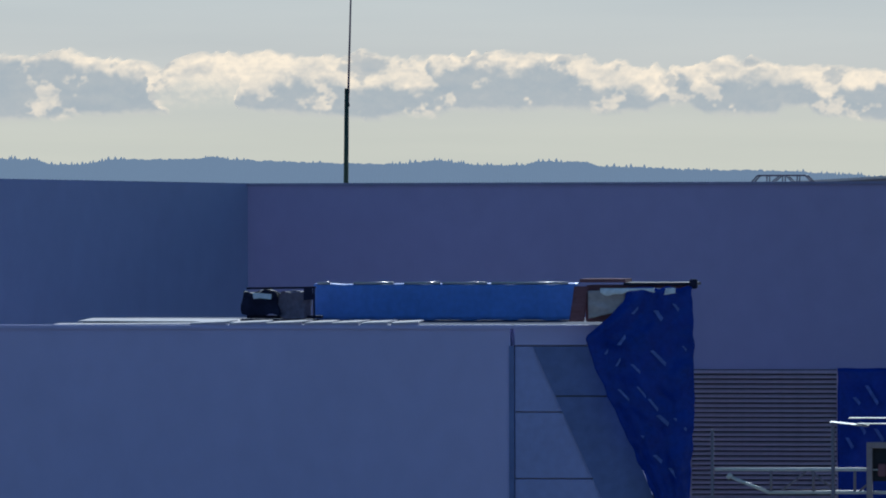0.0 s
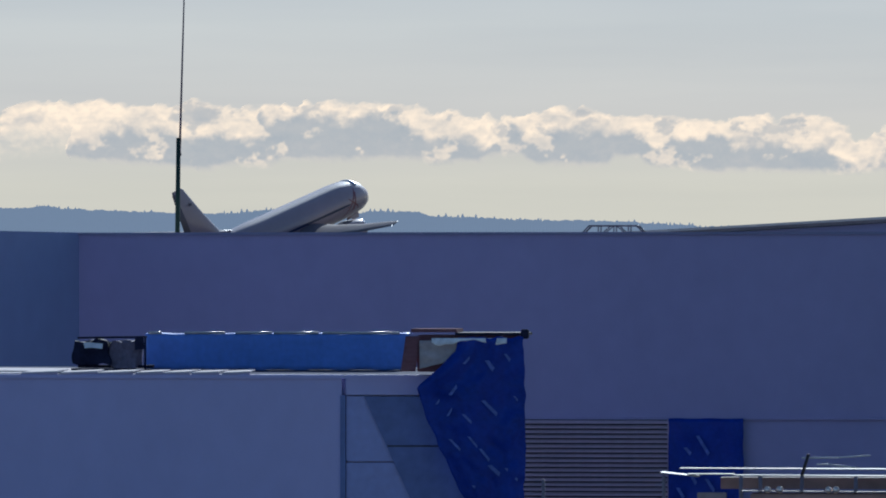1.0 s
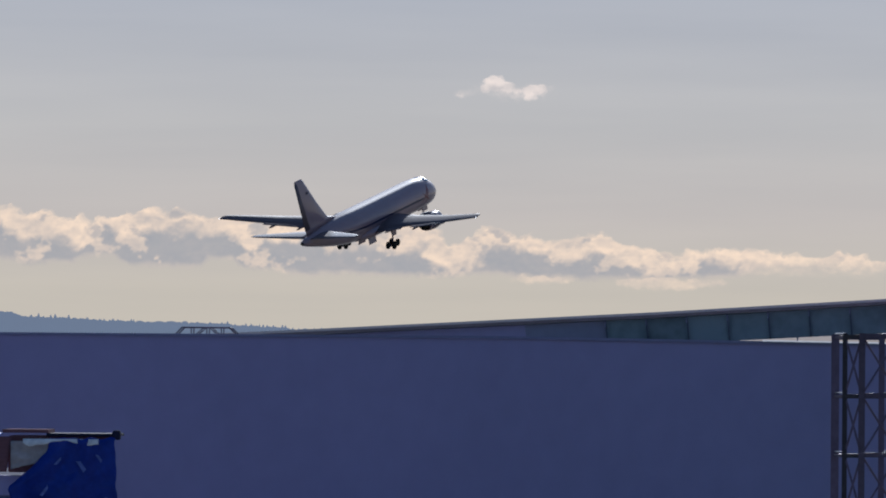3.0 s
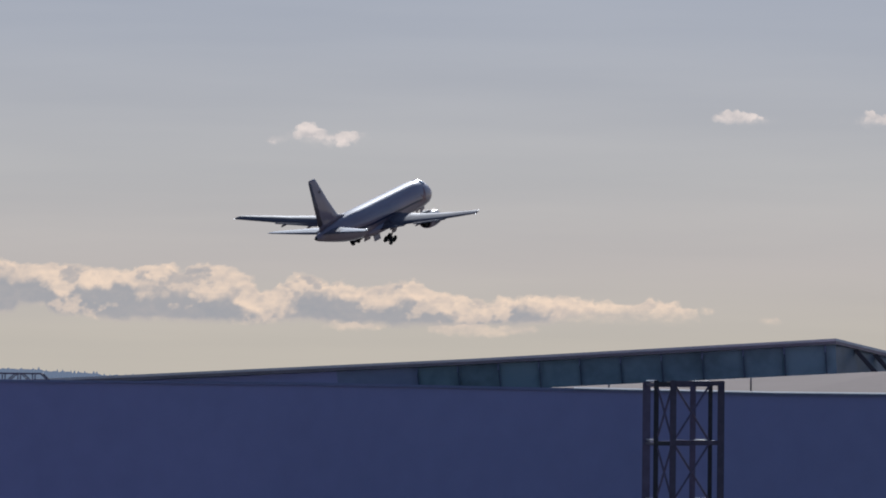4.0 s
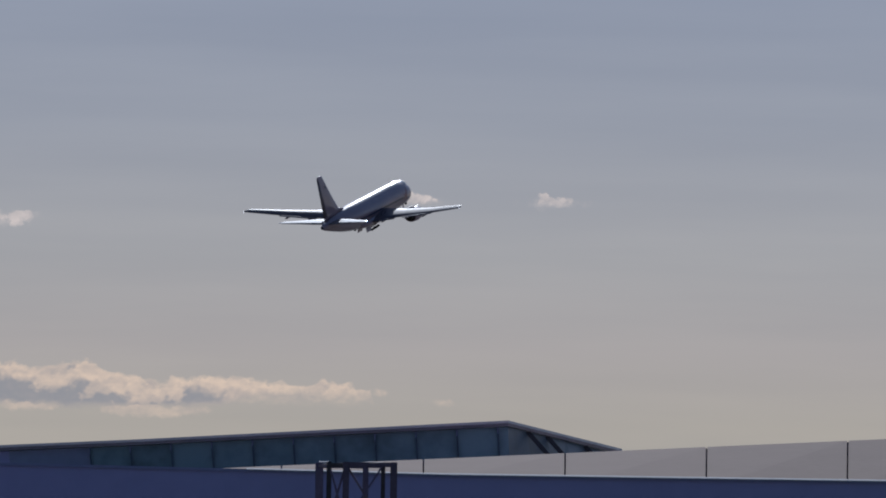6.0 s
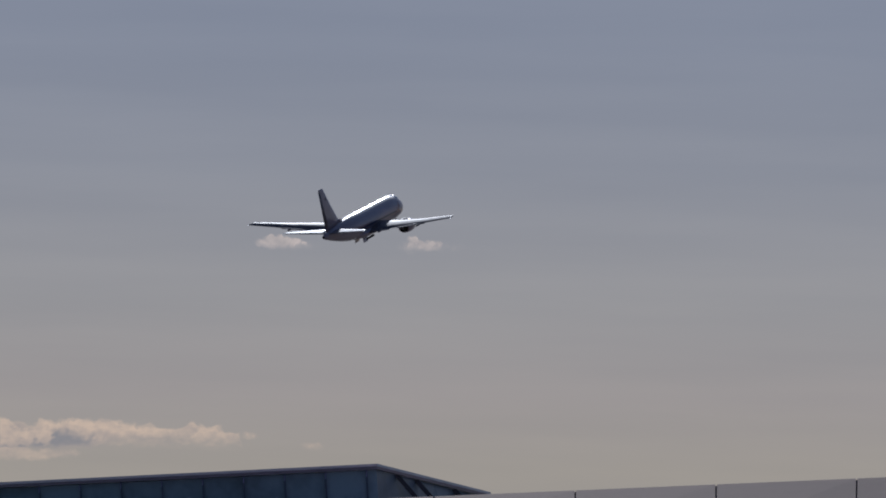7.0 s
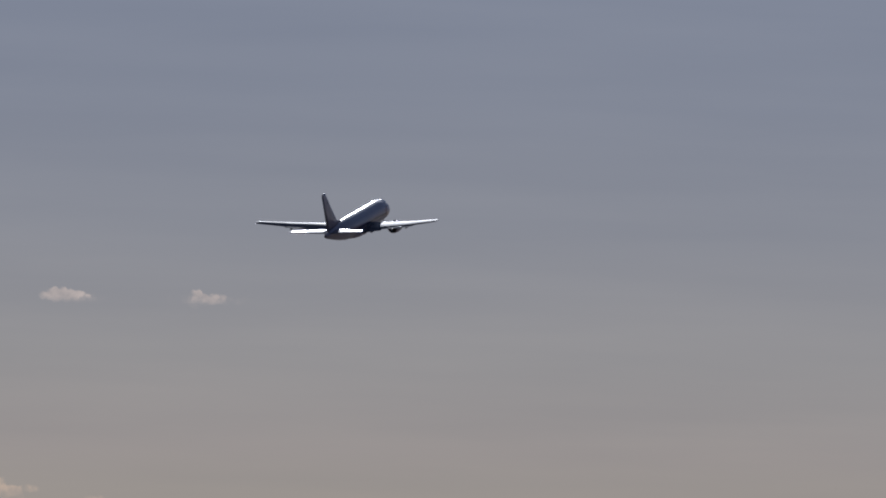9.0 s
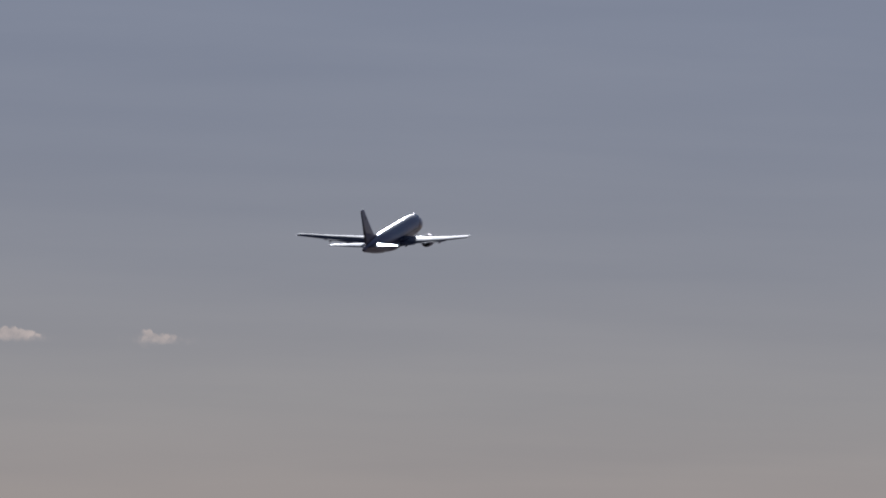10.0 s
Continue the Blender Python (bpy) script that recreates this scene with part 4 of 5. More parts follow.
        part("printed_mark", bm, M_TARP_MARK, t, "pale printed mark")


# ---- steel gantry and lattice tower in front ----
def build_gantry():
    g = tagged(empty("pipe_gantry", (-8, 125, 0)), "galvanised tube gantry with bright sunlit rails", "gantry")

    def T(name, a, b, r, m, dy=0.0):
        return new_tube(name, (a[0] + 8, dy + a[2] if len(a) > 2 else dy, a[1]), (b[0] + 8, dy + b[2] if len(b) > 2 else dy, b[1]), r, m, g)
    T("post", (-11.83, 2.0), (-11.83, 7.35), 0.035, M_DULL_TUBE)
    T("rail", (-11.78, 6.53), (-2.0, 6.545), 0.035, M_GALV)
    T("lower_rail", (-10.7, 6.06), (-2.0, 6.09), 0.035, M_GALV)
    T("brace", (-11.49, 6.39), (-10.66, 6.06), 0.035, M_GALV)
    T("foot", (-11.52, 6.35), (-11.44, 6.44), 0.05, M_GALV)
    for x in (-10.62, -9.75, -8.9, -7.9, -6.9, -5.9, -4.9):
        T("upright", (x, 6.06), (x, 6.53), 0.03, M_DULL_TUBE)
    for x in (-10.4, -8.8, -7.2, -5.6):
        T("diagonal", (x, 6.10), (x + 0.5, 6.5), 0.025, M_DULL_TUBE)
        T("diagonal", (x + 1.1, 6.10), (x + 0.6, 6.5), 0.025, M_DULL_TUBE)
    def plate(xa, za, xb, zb, y0, y1):
        bm = bmesh.new()
        vs = [bm.verts.new(v) for v in ((xa + 8, y0, za), (xb + 8, y0, zb), (xb + 8, y1, zb), (xa + 8, y1, za))]
        ws = [bm.verts.new(v.co - Vector((0, 0, 0.02))) for v in vs]
        bm.faces.new(vs)
        bm.faces.new(ws[::-1])
        for n in range(4):
            bm.faces.new((vs[n], ws[n], ws[(n + 1) % 4], vs[(n + 1) % 4]))
        part("deck_plate", bm, M_PLATE, g, "bright sunlit metal plate")
    plate(-9.40, 7.52, -8.62, 7.44, -0.3, 0.3)
    plate(-9.10, 7.56, -2.0, 7.55, 0.9, 1.4)
    plate(-8.85, 7.485, -7.9, 7.485, -0.2, 0.2)
    plate(-7.95, 7.465, -2.0, 7.45, -0.2, 0.15)
    plate(-7.75, 7.155, -2.0, 7.13, -0.45, -0.05)
    plate(-11.78, 6.54, -8.7, 6.55, 0.1, 0.6)
    plate(-10.6, 6.07, -8.75, 6.09, 0.1, 0.5)
    for x in (-9.33, -7.75, -7.35, -6.5, -5.4, -4.4):
        T("leg", (x, 2.0), (x, 7.45 if x > -9 else 7.46), 0.04, M_DULL_TUBE, -0.2)
    new_box("deck", (-0.2, 6.0, 0.32, 0.9, 7.16, 7.40), M_BROWN_PANEL, g, 0.01)
    new_box("side_panel", (0.45, 6.0, -0.35, 0.3, 5.4, 7.09), M_BROWN_PANEL, g, 0.02, "brownish grey side panel")
    # small framed opening beside the panel
    new_box("frame_post", (-0.65, -0.53, -0.16, 0.0, 0.0, 7.08), M_TAN, g, 0.01, "tan frame post")
    new_box("frame_post", (-0.16, -0.05, -0.16, 0.0, 0.0, 7.08), M_TAN, g, 0.01, "tan frame post")
    new_box("frame_head", (-0.65, -0.05, -0.17, 0.0, 6.98, 7.10), M_TAN, g, 0.01, "tan frame head")
    # shaded inside of the opening, put in as a near-black back
    new_box("frame_back", (-0.53, -0.16, -0.03, 0.03, 6.3, 6.98), M_DARK, g)
    new_box("frame_item", (-0.42, -0.25, -0.12, -0.04, 6.4, 6.66), M_BROWN, g, 0.02, "reddish box")
    T("arm", (-6.5, 7.45), (-6.36, 7.90), 0.035, M_STEEL_DARK, -0.3)
    T("handrail", (-6.5, 7.82), (-5.75, 7.83), 0.018, M_GALV, -0.25)
    T("handrail", (-5.75, 7.83), (-5.1, 7.875), 0.016, M_GALV, -0.25)
    T("handrail", (-6.2, 7.69), (-5.95, 7.69), 0.018, M_GALV, -0.25)
    T("handrail", (-5.95, 7.69), (-5.4, 7.62), 0.016, M_GALV, -0.25)
    for x in (-7.2, -6.95, -5.95, -5.8):
        bm = bmesh.new()
        bmesh.ops.create_uvsphere(bm, u_segments=12, v_segments=8, radius=0.075)
        bmesh.ops.translate(bm, verts=bm.verts, vec=(x + 8, -0.35, 7.17))
        part("coupling", bm, M_COUPLING, g, "shiny coupling", True)


def flat_tube(name, a, b, r, material, parent, n=6):
    bm = bmesh.new()
    tube(bm, a, b, r, None, n)
    return part(name, bm, material, parent)


def build_tower():
    t = tagged(empty("lattice_tower", (3.15, 120, 0)), "tall dark steel lattice tower of square posts", "tower")
    top = 12.53
    legs = [(2.415, 0.9, 0.078, M_STEEL_PALE), (2.605, -0.5, 0.048, M_STEEL_DARK), (2.938, -0.8, 0.062, M_STEEL_MID), (3.325, 0.9, 0.058, M_STEEL_PALE), (3.668, 0.5, 0.042, M_STEEL_DARK), (3.878, -0.6, 0.066, M_STEEL_MID)]
    P = []
    for x, y, r, m in legs:
        x = x * (120 + y) / 120
        P.append(Vector((x - 3.15, y, 0)))
        new_box("post", (x - 3.15 - r, x - 3.15 + r, y - r, y + r, 0, top - (0.0 if y < 0.6 else 0.02)), m, t, 0.01)

    def beam(i, j, z, r, m):
        a, b = P[i] + Vector((0, 0, z)), P[j] + Vector((0, 0, z))
        bm = bmesh.new()
        d = (b - a).normalized()
        s, up = d.cross(Vector((0, 0, 1))) * r, Vector((0, 0, r))
        vs = [bm.verts.new(v) for v in (a - s - up, b - s - up, b + s - up, a + s - up, a - s + up, b - s + up, b + s + up, a + s + up)]
        for q in ((0, 3, 2, 1), (4, 5, 6, 7), (0, 1, 5, 4), (1, 2, 6, 5), (2, 3, 7, 6), (3, 0, 4, 7)):
            bm.faces.new([vs[n] for n in q])
        part("beam", bm, m, t)
    levels = [top - 0.05 - 1.16 * i for i in range(11)]
    for z in levels:
        beam(2, 5, z, 0.045, M_STEEL_MID)
        beam(3, 4, z - 0.03, 0.03, M_STEEL_MID)
        beam(0, 1, z - 0.03, 0.03, M_STEEL_MID)
        for i, j in ((3, 4), (0, 1)):
            flat_tube("rung", P[i] + Vector((0, 0, z + 0.04)), P[j] + Vector((0, 0, z + 0.04)), 0.016, M_RUNG, t, n=12)
        beam(1, 2, z - 0.02, 0.04, M_STEEL_DARK)
        beam(4, 5, z, 0.04, M_STEEL_DARK)
        beam(0, 3, z - 0.04, 0.035, M_STEEL_MID)
    for z0, z1 in zip(levels, levels[1:]):
        for i, j in ((1, 2), (2, 4)):
            a, b = P[i], P[j]
            for za, zb in ((z0, z1), (z1, z0)):
                flat_tube("lattice_bar", a + Vector((0, 0, za)), b + Vector((0, 0, zb)), 0.022, M_STEEL_PALE, t, n=6)


build_terminal()
build_upper_roof()
build_clerestory()
build_mast()
build_hatch_rail()
build_louvre()
build_wall_tarp()
build_shed()
build_flashing()
build_blue_duct()
build_sheeted_heap()
build_wrapped_post()
build_gantry()
build_tower()


# ---- airliner: x forward, y to its left, z up ----
HULL = [(-0.7, 0.03, -0.80), (-0.5, 0.55, -0.79), (0.0, 1.06, -0.72), (0.9, 1.58, -0.58), (2.2, 2.06, -0.36), (4.0, 2.42, -0.15), (6.2, 2.62, -0.03), (9.0, 2.70, 0.0),
        (20, 2.70, 0.0), (33, 2.70, 0.0), (37, 2.58, 0.09), (41, 2.22, 0.28), (45, 1.74, 0.50), (48.5, 1.22, 0.66), (51.3, 0.74, 0.76), (53.0, 0.36, 0.82)]


def hull_at(s):
    a = [h[0] for h in HULL]
    return float(np.interp(s, a, [h[1] for h in HULL])), float(np.interp(s, a, [h[2] for h in HULL]))


def hull_point(s, deg, out=0.0):
    """deg: 0 at the top, 90 on the left, 270 on the right."""
    r, zc = hull_at(s)
    a = radians(deg)
    return Vector((27 - s, (r * 0.965 + out) * math.sin(a), zc + (r * 1.03 + out) * math.cos(a)))


def build_fuselage(plane):
    bm = bmesh.new()
    n = 40
    stations = []
    for (s0, _, _), (s1, _, _) in zip(HULL, HULL[1:]):
        k = max(1, int((s1 - s0) / 2.0))
        stations += [s0 + (s1 - s0) * i / k for i in range(k)]
    stations.append(53.0)
    loft(bm, [[hull_point(s, 360 * i / n) for i in range(n)] for s in stations])
    part("fuselage", bm, M_HULL, plane, "white glossy freighter fuselage", True)
    bm = bmesh.new()
    rings = []
    for s, w, d in ((18, 0.3, 0.1), (20, 2.3, 1.0), (24, 2.85, 1.25), (30, 2.85, 1.25), (33.5, 2.2, 0.9), (36, 0.4, 0.2)):
        rings.append([Vector((27 - s, w * math.sin(6.28318 * i / 24), -1.95 + d * math.cos(6.28318 * i / 24))) for i in range(24)])
    loft(bm, rings)
    part("belly_fairing", bm, M_HULL, plane, "", True)
    # polished metal band added over the crown behind the cockpit to hold a sun glint
    bm = bmesh.new()
    ring = []
    for i in range(15):
        p = hull_point(4.5, -42 + 6 * i, 0.04)
        up = (p - Vector((p.x, 0, hull_at(4.5)[1]))).normalized()
        ring.append([p + up * (0.14 * math.cos(0.62832 * j)) + Vector((0.36 * math.sin(0.62832 * j), 0, 0)) for j in range(10)])
    loft(bm, ring)
    part("crown_glint_band", bm, M_BARE, plane, "polished metal band added for the nose glint", True)
    bm = bmesh.new()
    tube(bm, (-26.05, 0, 0.82), (-26.45, 0, 0.85), 0.24, 0.2, 14)
    part("exhaust_outlet", bm, M_HOT, plane, "dark tail exhaust outlet", True)
    for side in (1, -1):
        bm = bmesh.new()
        steps = 60
        prev = None
        for i in range(steps + 1):
            s = 8.6 + (45.0 - 8.6) * i / steps
            rise = 6.0 * max(0, (s - 33) / 12) ** 1.5
            w = 3.6 if s > 11 else 1.6 + 2.0 * (s - 8.6) / 2.4
            c = 97 - rise
            row = [bm.verts.new(hull_point(s, side * (c + d), 0.015)) for d in (-w, 0, w)]
            if prev:
                bm.faces.new((prev[0], row[0], row[1], prev[1]))
                bm.faces.new((prev[1], row[1], row[2], prev[2]))
            prev = row
        part("stripe", bm, M_STRIPE, plane, "dark navy stripe along the fuselage", True)
        # plain curved red strokes near the nose
        for pts in (((6.2, 52), (7.0, 75), (8.2, 100), (10.5, 135)), ((9.0, 78), (7.8, 92), (6.2, 108), (5.6, 122)), ((6.4, 66), (6.9, 92), (7.4, 118), (8.6, 140)), ((8.6, 100), (9.6, 104), (11.0, 106), (12.4, 107))):
            bm = bmesh.new()
            prev = None
            for i in range(25):
                u = i / 24 * 3
                j = min(2, int(u))
                q = u - j
                q = q * q * (3 - 2 * q)
                s = pts[j][0] + (pts[j + 1][0] - pts[j][0]) * q
                d = pts[j][1] + (pts[j + 1][1] - pts[j][1]) * q
                w = 0.25 * math.sin(math.pi * (0.1 + 0.85 * i / 24))
                row = [bm.verts.new(hull_point(s - w, side * d, 0.02)), bm.verts.new(hull_point(s + w, side * d, 0.02))]
                if prev:
                    bm.faces.new((prev[0], row[0], row[1], prev[1]))
                prev = row
            part("emblem_stroke", bm, M_EMBLEM, plane, "deep red painted stroke", True)


FOIL = [(0.0, 0.0), (0.012, 0.30), (0.05, 0.62), (0.15, 0.93), (0.3, 1.0), (0.5, 0.86), (0.75, 0.46), (1.0, 0.04)]


def foil(le, te, thick, up=Vector((0, 0, 1)), camber=0.02):
    """A ring of points round an aerofoil between two edges; the upper side first."""
    le, te = Vector(le), Vector(te)
    c = te - le
    L = c.length
    ring = []
    for u, h in FOIL:
        ring.append(le + c * u + up * (L * (thick * 0.55 * h + camber * math.sin(math.pi * u))))
    for u, h in FOIL[-1:0:-1]:
        ring.append(le + c * u - up * (L * (thick * 0.45 * h - camber * math.sin(math.pi * u))))
    return ring


def build_wing(plane, side):
    sections = [(1.6, 9.4, -2.6, -1.75, 0.14), (2.6, 8.7, -2.5, -1.65, 0.135), (8.0, 5.0, -2.55, -0.98, 0.115), (15.3, 0.0, -5.05, 0.12, 0.10), (21.1, -4.0, -7.15, 1.15, 0.095), (22.9, -5.4, -7.75, 1.46, 0.09), (23.3, -6.5, -8.0, 1.53, 0.06)]
    bm = bmesh.new()
    loft(bm, [foil((xl, side * y, z + 0.12), (xt, side * y, z - 0.1), th) for y, xl, xt, z, th in sections])
    wing = part("wing", bm, M_WING, plane, "swept grey wing", True)

    def edge(y):
        ys = [q[0] for q in sections]
        return tuple(float(np.interp(y, ys, [q[i] for q in sections])) for i in (1, 2, 3))
    for y0, y1, drop in ((2.9, 7.4, 0.15), (9.3, 16.4, 0.10)):
        bm = bmesh.new()
        rings = []
        for y in (y0, y1):
            xl, xt, z = edge(y)
            ch = (xl - xt) * 0.17 + 0.5
            rings.append(foil((xt + ch * 0.35, side * y, z - 0.12), (xt - ch * 0.42, side * y, z - 0.13 - drop), 0.13))
        loft(bm, rings)
        part("flap", bm, M_WING, wing, "lowered trailing edge flap", True)
    for y in (5.2, 10.5, 14.8):
        xl, xt, z = edge(y)
        bm = bmesh.new()
        rings = []
        for u, r in ((0, 0.04), (0.15, 0.14), (0.45, 0.21), (0.75, 0.17), (1, 0.03)):
            x = xt + 2.2 - 4.4 * u
            zz = z - 0.28 - 0.2 * max(0, u - 0.5)
            rings.append([Vector((x, side * y + r * 0.75 * math.cos(6.28318 * i / 10), zz + r * 1.2 * math.sin(6.28318 * i / 10))) for i in range(10)])
        loft(bm, rings)
        part("flap_fairing", bm, M_WING, wing, "", True)
    bm = bmesh.new()
    bmesh.ops.create_uvsphere(bm, u_segments=10, v_segments=6, radius=0.055)
    bmesh.ops.translate(bm, verts=bm.verts, vec=(-8.1, side * 23.28, 1.5))
    part("wingtip_light", bm, M_LAMP, wing, "small bright white wingtip light", True)


def build_engine(plane, side):
    y, z = side * 7.9, -2.25
    bm = bmesh.new()
    prof = [(10.35, 1.02), (10.5, 1.14), (10.55, 1.22), (10.42, 1.30), (9.8, 1.42), (8.6, 1.48), (7.2, 1.42), (6.2, 1.28), (5.7, 1.16), (5.75, 1.10), (7.0, 1.10)]
    loft(bm, [[Vector((x, y + r * math.cos(6.28318 * i / 28), z + r * math.sin(6.28318 * i / 28))) for i in range(28)] for x, r in prof], cap=False)
    eng = part("engine", bm, M_HULL, plane, "round white engine nacelle", True)
    bm = bmesh.new()
    prof = [(7.0, 1.09), (6.4, 0.92), (5.2, 0.78), (4.4, 0.56), (4.45, 0.50), (5.0, 0.48)]
    loft(bm, [[Vector((x, y + r * math.cos(6.28318 * i / 24), z + r * math.sin(6.28318 * i / 24))) for i in range(24)] for x, r in prof], cap=False)
    part("exhaust_nozzle", bm, M_HOT, eng, "dark metal exhaust nozzle", True)
    bm = bmesh.new()
    tube(bm, (5.4, y, z), (3.7, y, z), 0.42, 0.05, 16)
    part("exhaust_cone", bm, M_HOT, eng, "", True)
    bm = bmesh.new()
    tube(bm, (9.7, y, z), (9.6, y, z), 1.08, 1.08, 28)
    part("fan", bm, M_DARK, eng, "dark fan face", True)
    bm = bmesh.new()
    prof = [(10.4 + 0.22 * math.cos(0.62832 * j), 1.26 + 0.12 * math.sin(0.62832 * j)) for j in range(11)]
    loft(bm, [[Vector((x, y + r * math.cos(6.28318 * i / 28), z + r * math.sin(6.28318 * i / 28))) for i in range(28)] for x, r in prof], cap=False)
    part("inlet_lip", bm, M_BARE, eng, "polished inlet lip", True)
    bm = bmesh.new()
    rings = []
    for x, z0, z1, w in ((9.4, z + 1.3, z + 1.46, 0.08), (7.6, z + 1.2, z + 1.75, 0.2), (5.6, z + 0.9, z + 1.95, 0.22), (3.6, z + 1.0, z + 1.8, 0.16), (2.4, z + 1.4, z + 1.7, 0.06)):
        rings.append([Vector(v) for v in ((x, y - w, z0), (x, y + w, z0), (x, y + w, z1), (x, y - w, z1))])
    loft(bm, rings)
    part("pylon", bm, M_WING, eng, "", True)


def build_tail(plane):
    up = Vector((0, 1, 0))
    bm = bmesh.new()
    secs = [((-11.5, 0, 2.55), (-24.3, 0, 1.6), 0.035), ((-15.6, 0, 3.3), (-24.5, 0, 2.6), 0.075), ((-19.4, 0, 6.5), (-25.6, 0, 6.3), 0.085), ((-24.1, 0, 11.0), (-27.3, 0, 11.05), 0.085), ((-24.6, 0, 11.3), (-27.25, 0, 11.25), 0.04)]
    loft(bm, [foil(a, b, t, up, 0.0) for a, b, t in secs])
    fin = part("fin", bm, M_HULL, plane, "tall white swept tail fin", True)
    bm = bmesh.new()
    rings = []
    for a, b in (((-22.6, 0, 2.7), (-24.62, 0, 2.55)), ((-26.3, 0, 10.75), (-27.37, 0, 10.8))):
        rings.append(foil(a, b, 0.16, up, 0.0))
    loft(bm, rings)
    part("rudder", bm, M_WING, fin, "grey rudder", True)
    for side in (1, -1):
        new_box("flag_patch", (-23.6, -22.9, side * 0.30 - 0.01, side * 0.30 + 0.01, 8.5, 8.9), M_STRIPE, fin, 0.0, "small dark flag patch")
    for side in (1, -1):
        bm = bmesh.new()
        secs = [(0.5, -17.9, -24.2, 1.22, 0.10), (1.6, -18.5, -24.4, 1.31, 0.10), (8.8, -23.7, -25.75, 1.86, 0.09), (9.35, -24.5, -25.8, 1.92, 0.05)]
        loft(bm, [foil((xl, side * y, z), (xt, side * y, z), t, camber=-0.005) for y, xl, xt, z, t in secs])
        st = part("stabilizer", bm, M_STAB, plane, "grey swept horizontal stabilizer", True)
        bm = bmesh.new()
        rings = [foil((xt + 1.5 * c, side * y, z + 0.0), (xt - 0.05, side * y, z - 0.02), 0.10, camber=0.0) for y, xt, z, c in ((1.8, -24.42, 1.32, 1.0), (8.6, -25.7, 1.83, 0.5))]
        loft(bm, rings)
        part("elevator", bm, M_STAB, st, "", True)


def wheel(bm, c, r, w):
    n = 20
    prof = [(-w / 2, 0.45 * r), (-w / 2, 0.86 * r), (-w * 0.32, r), (w * 0.32, r), (w / 2, 0.86 * r), (w / 2, 0.45 * r)]
    loft(bm, [[Vector(c) + Vector((rr * math.cos(6.28318 * i / n), dy, rr * math.sin(6.28318 * i / n))) for i in range(n)] for dy, rr in prof])


def build_main_gear(plane, side):
    """The leg hangs from its pivot and folds inwards."""
    bm = bmesh.new()
    tube(bm, (0, 0, 0.2), (0, 0, -1.6), 0.22, 0.2, 14)
    tube(bm, (0, 0, -1.5), (0, 0, -3.2), 0.13, 0.13, 12)
    leg = part("main_gear", bm, M_STEEL_MID, plane, "main landing gear leg with four wheels", True)
    leg.location = (-0.15, side * 4.6, -1.25)
    bm = bmesh.new()
    tilt = Matrix.Rotation(radians(-12), 4, "Y")
    box(bm, -0.95, 0.95, -0.12, 0.12, -0.12, 0.12, Matrix.Translation((0, 0, -3.2)) @ tilt)
    bogie = part("bogie_beam", bm, M_STEEL_MID, leg)
    for dx in (-0.72, 0.72):
        for dy in (-0.57, 0.57):
            bm = bmesh.new()
            c = Matrix.Translation((0, 0, -3.2)) @ tilt @ Vector((dx, dy, 0))
            wheel(bm, c, 0.60, 0.44)
            part("wheel", bm, M_RUBBER, leg, "black tyre", True)
    bm = bmesh.new()
    tube(bm, (0.1, -side * 0.1, -1.3), (1.3, -side * 0.9, 0.1), 0.09, 0.09, 8)
    tube(bm, (-0.1, -side * 0.1, -1.3), (-0.9, -side * 0.9, 0.1), 0.07, 0.07, 8)
    part("side_brace", bm, M_STEEL_MID, leg)
    bm = bmesh.new()
    box(bm, -0.85, 0.85, side * 0.32 - 0.03, side * 0.32 + 0.03, -1.75, 0.1)
    bmesh.ops.bevel(bm, geom=bm.edges[:], offset=0.02, segments=1, affect="EDGES")
    part("leg_door", bm, M_HULL, leg)
    # belly door, hanging open
    bm = bmesh.new()
    box(bm, -1.7, 1.3, -0.04, 0.04, -1.85, 0.0, Matrix.Rotation(radians(side * 8), 4, "X"))
    bmesh.ops.bevel(bm, geom=bm.edges[:], offset=0.03, segments=1, affect="EDGES")
    door = part("gear_door", bm, M_HULL, plane, "open landing gear door")
    door.location = (-0.3, side * 0.75, -2.45)
    return leg, door


def build_nose_gear(plane):
    bm = bmesh.new()
    tube(bm, (0, 0, 0.2), (0, 0, -1.2), 0.14, 0.12, 12)
    tube(bm, (0, 0, -1.1), (0, 0, -2.45), 0.08, 0.08, 10)
    tube(bm, (0, -0.4, -2.45), (0, 0.4, -2.45), 0.06, 0.06, 10)
    leg = part("nose_gear", bm, M_STEEL_MID, plane, "nose landing gear leg with two wheels", True)
    leg.location = (23.3, 0, -2.55)
    for dy in (-0.32, 0.32):
        bm = bmesh.new()
        wheel(bm, Vector((0, dy, -2.45)), 0.46, 0.3)
        part("wheel", bm, M_RUBBER, leg, "black tyre", True)
    for dy in (-0.42, 0.42):
        new_box("gear_door", (-1.1, 1.1, dy - 0.02, dy + 0.02, -0.85, 0.0), M_HULL, leg, 0.015)
    return leg


def build_airliner():
    plane = tagged(empty("airliner"), "white twin-engine freighter aircraft climbing with landing gear folding", "airplane")
    build_fuselage(plane)
    for side in (1, -1):
        build_wing(plane, side)
        build_engine(plane, side)
    build_tail(plane)
    legs = [(side, *build_main_gear(plane, side)) for side in (1, -1)]
    nose = build_nose_gear(plane)
    return plane, legs, nose


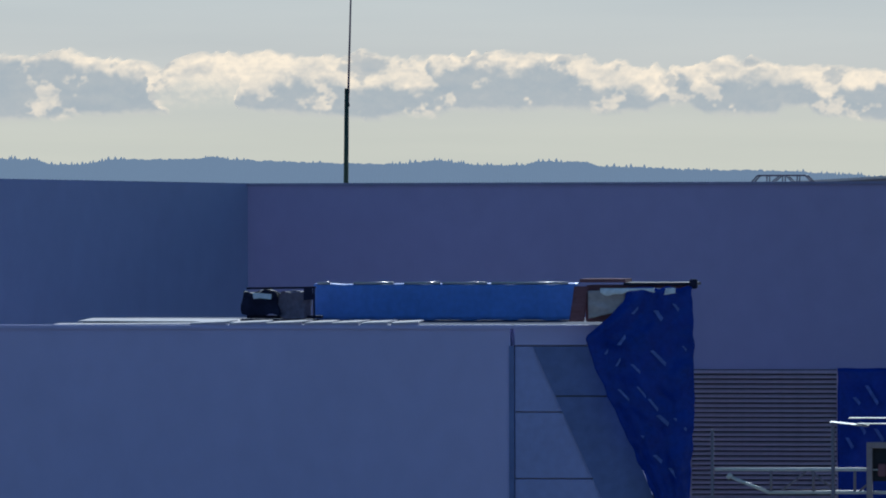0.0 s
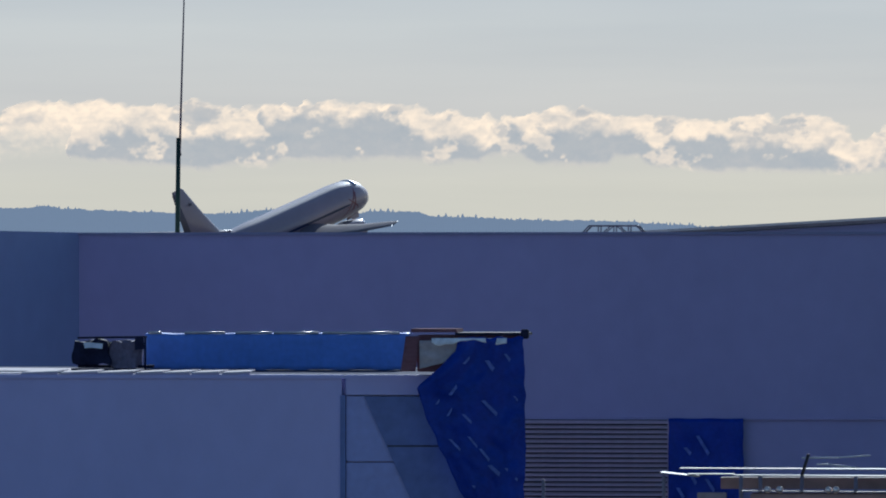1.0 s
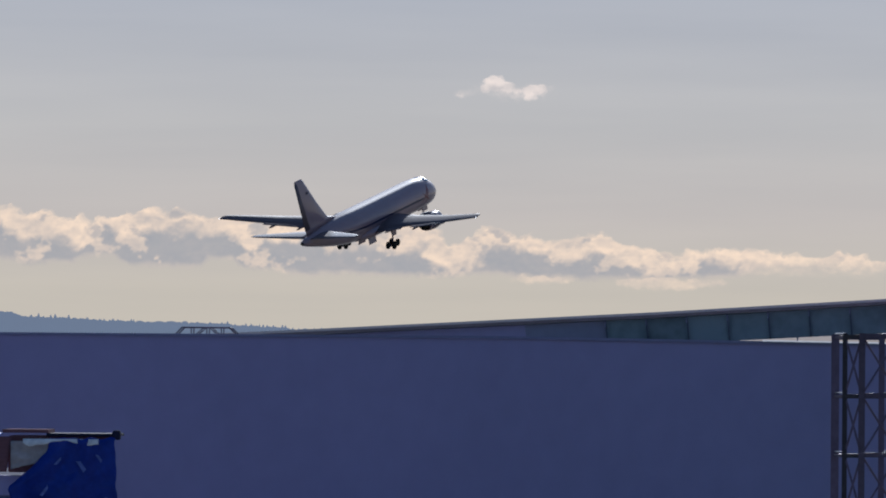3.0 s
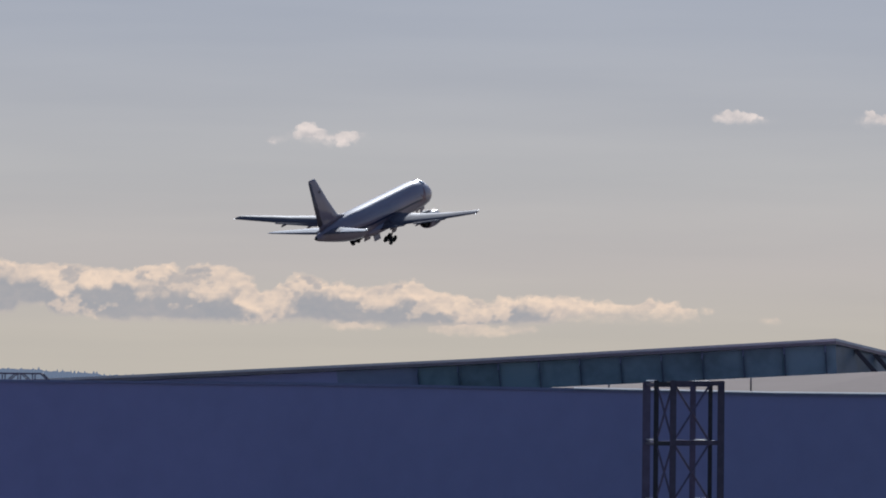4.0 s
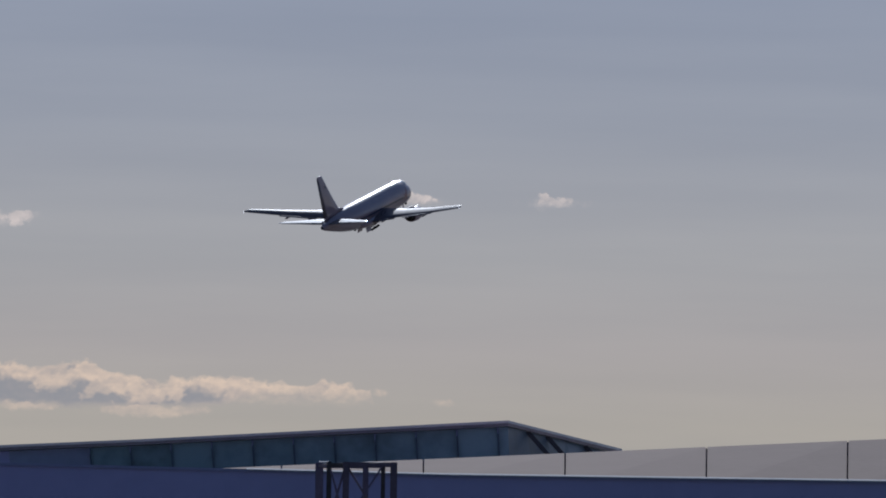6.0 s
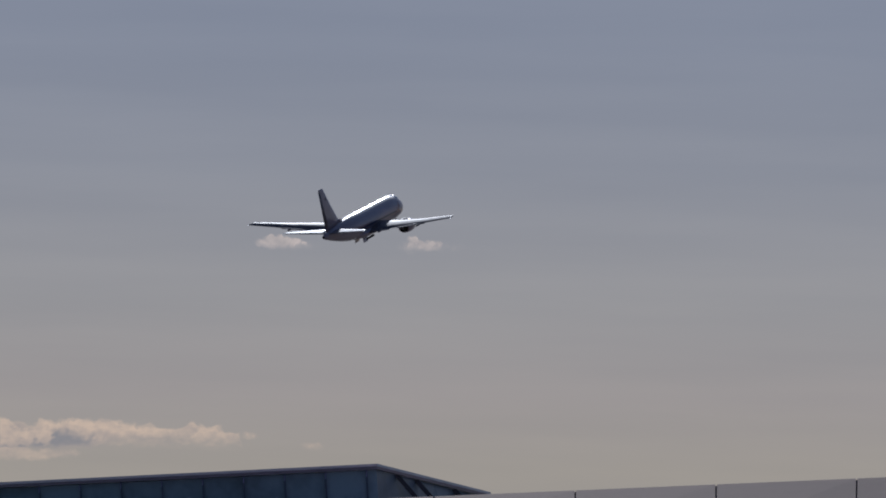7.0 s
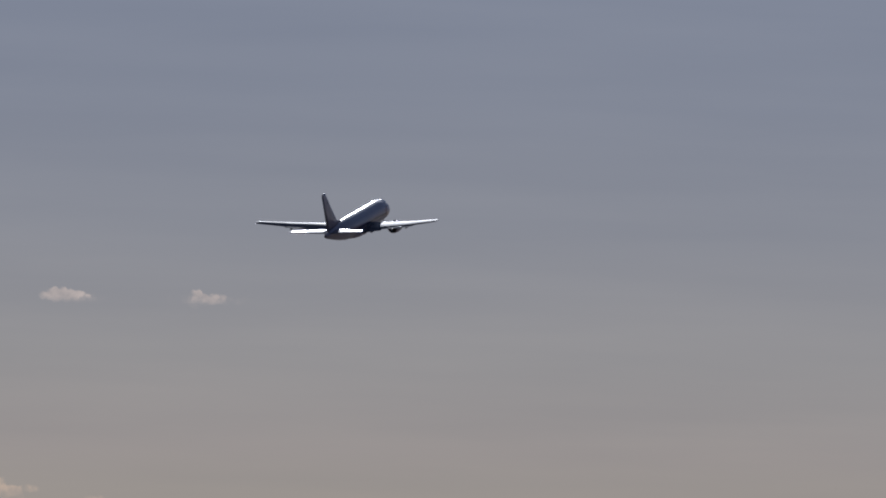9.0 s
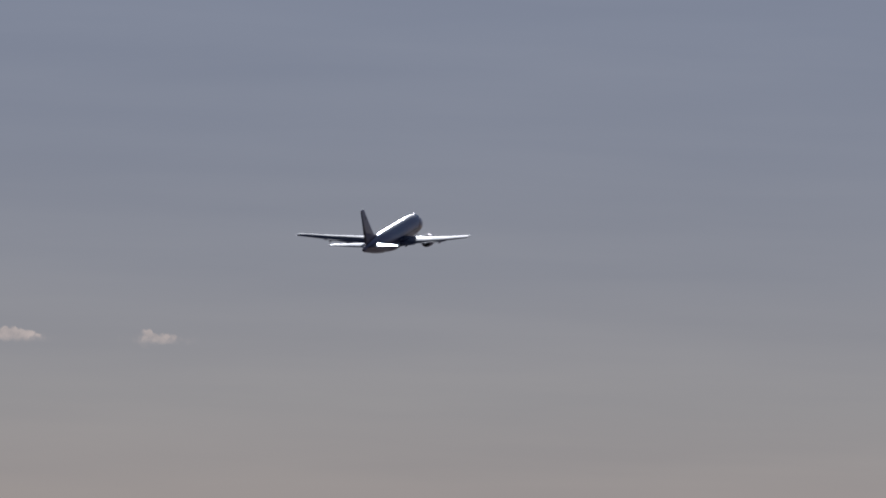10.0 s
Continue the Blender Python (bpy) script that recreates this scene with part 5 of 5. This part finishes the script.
def build_bird():
    bird = tagged(empty("bird"), "small dark bird flying past", "bird")
    bm = bmesh.new()
    rings = []
    for x, r, z in ((0.085, 0.002, 0), (0.07, 0.012, 0), (0.045, 0.019, 0.002), (0.0, 0.026, 0), (-0.05, 0.016, 0), (-0.08, 0.007, 0)):
        rings.append([Vector((x, r * math.cos(6.28318 * i / 10), z + r * math.sin(6.28318 * i / 10))) for i in range(10)])
    loft(bm, rings)
    part("body", bm, M_FEATHER, bird, "", True)
    bm = bmesh.new()
    loft(bm, [[Vector(v) for v in ((x, -w, -0.003), (x, w, -0.003), (x, w, 0.003), (x, -w, 0.003))] for x, w in ((-0.07, 0.008), (-0.13, 0.024))])
    part("tail", bm, M_FEATHER, bird)
    wings = []
    for side in (1, -1):
        bm = bmesh.new()
        loft(bm, [foil((xl, side * y, 0), (xt, side * y, 0), 0.08) for y, xl, xt in ((0.0, 0.035, -0.035), (0.08, 0.04, -0.03), (0.17, -0.02, -0.045))])
        wings.append((side, part("wing", bm, M_FEATHER, bird, "", True)))
    return bird, wings


def attitude(x, y, z, yaw, pitch, roll):
    """Heading yaw degrees to the right of +Y, nose up by pitch, right wing down by roll."""
    yw, pt, rl = radians(yaw), radians(pitch), radians(roll)
    f = Vector((math.sin(yw) * math.cos(pt), math.cos(yw) * math.cos(pt), math.sin(pt)))
    l = Vector((-math.cos(yw), math.sin(yw), 0))
    u = f.cross(l)
    l2, u2 = l * math.cos(rl) + u * math.sin(rl), u * math.cos(rl) - l * math.sin(rl)
    m = Matrix((f, l2, u2)).transposed().to_4x4()
    m.translation = Vector((x, y, z))
    return m


AIRLINER, LEGS, NOSE_LEG = build_airliner()
BIRD, BIRD_WINGS = build_bird()


def motions():
    walk(AIRLINER, [(r[0], attitude(*r[1:])) for r in FLIGHT])
    folding = ((0, 0), (2.6, 0), (3.5, 12), (4.0, 24), (5.0, 44), (6.0, 56), (7.5, 64), (8.5, 72), (9.3, 92), (9.7, 100), (10, 100))
    for side, leg, door in LEGS:
        p, d = leg.location.copy(), door.location.copy()
        walk(leg, [(t, pose(*p, rx=-side * a)) for t, a in folding])
        walk(door, [(t, pose(*d, rx=side * a)) for t, a in ((0, 0), (7.5, 0), (8.6, 55), (9.4, 88), (10, 88))])
    p = NOSE_LEG.location.copy()
    walk(NOSE_LEG, [(t, pose(*p, ry=-a)) for t, a in ((0, 0), (3.0, 0), (4.2, 25), (5.2, 60), (6.0, 88), (7.0, 100), (10, 100))])
    walk(BIRD, [(t, attitude(x, 100, z, -90, 0, 0)) for t, x, z in ((0, 76.5, 15.6), (4.5, 6.33, 14.33), (5.0, -1.48, 14.1), (5.2, -4.63, 13.8), (10, -79.5, 13.0))])
    for side, w in BIRD_WINGS:
        beat = [(0, 5), (4.3, 5), (4.5, -4), (4.6, -8), (4.7, 3), (4.8, 68), (4.9, 20), (5.0, -6), (5.1, 10), (5.2, 40), (5.4, 0), (10, 5)]
        walk(w, [(t, pose(0, 0, 0.01, rx=side * a)) for t, a in beat])


motions()
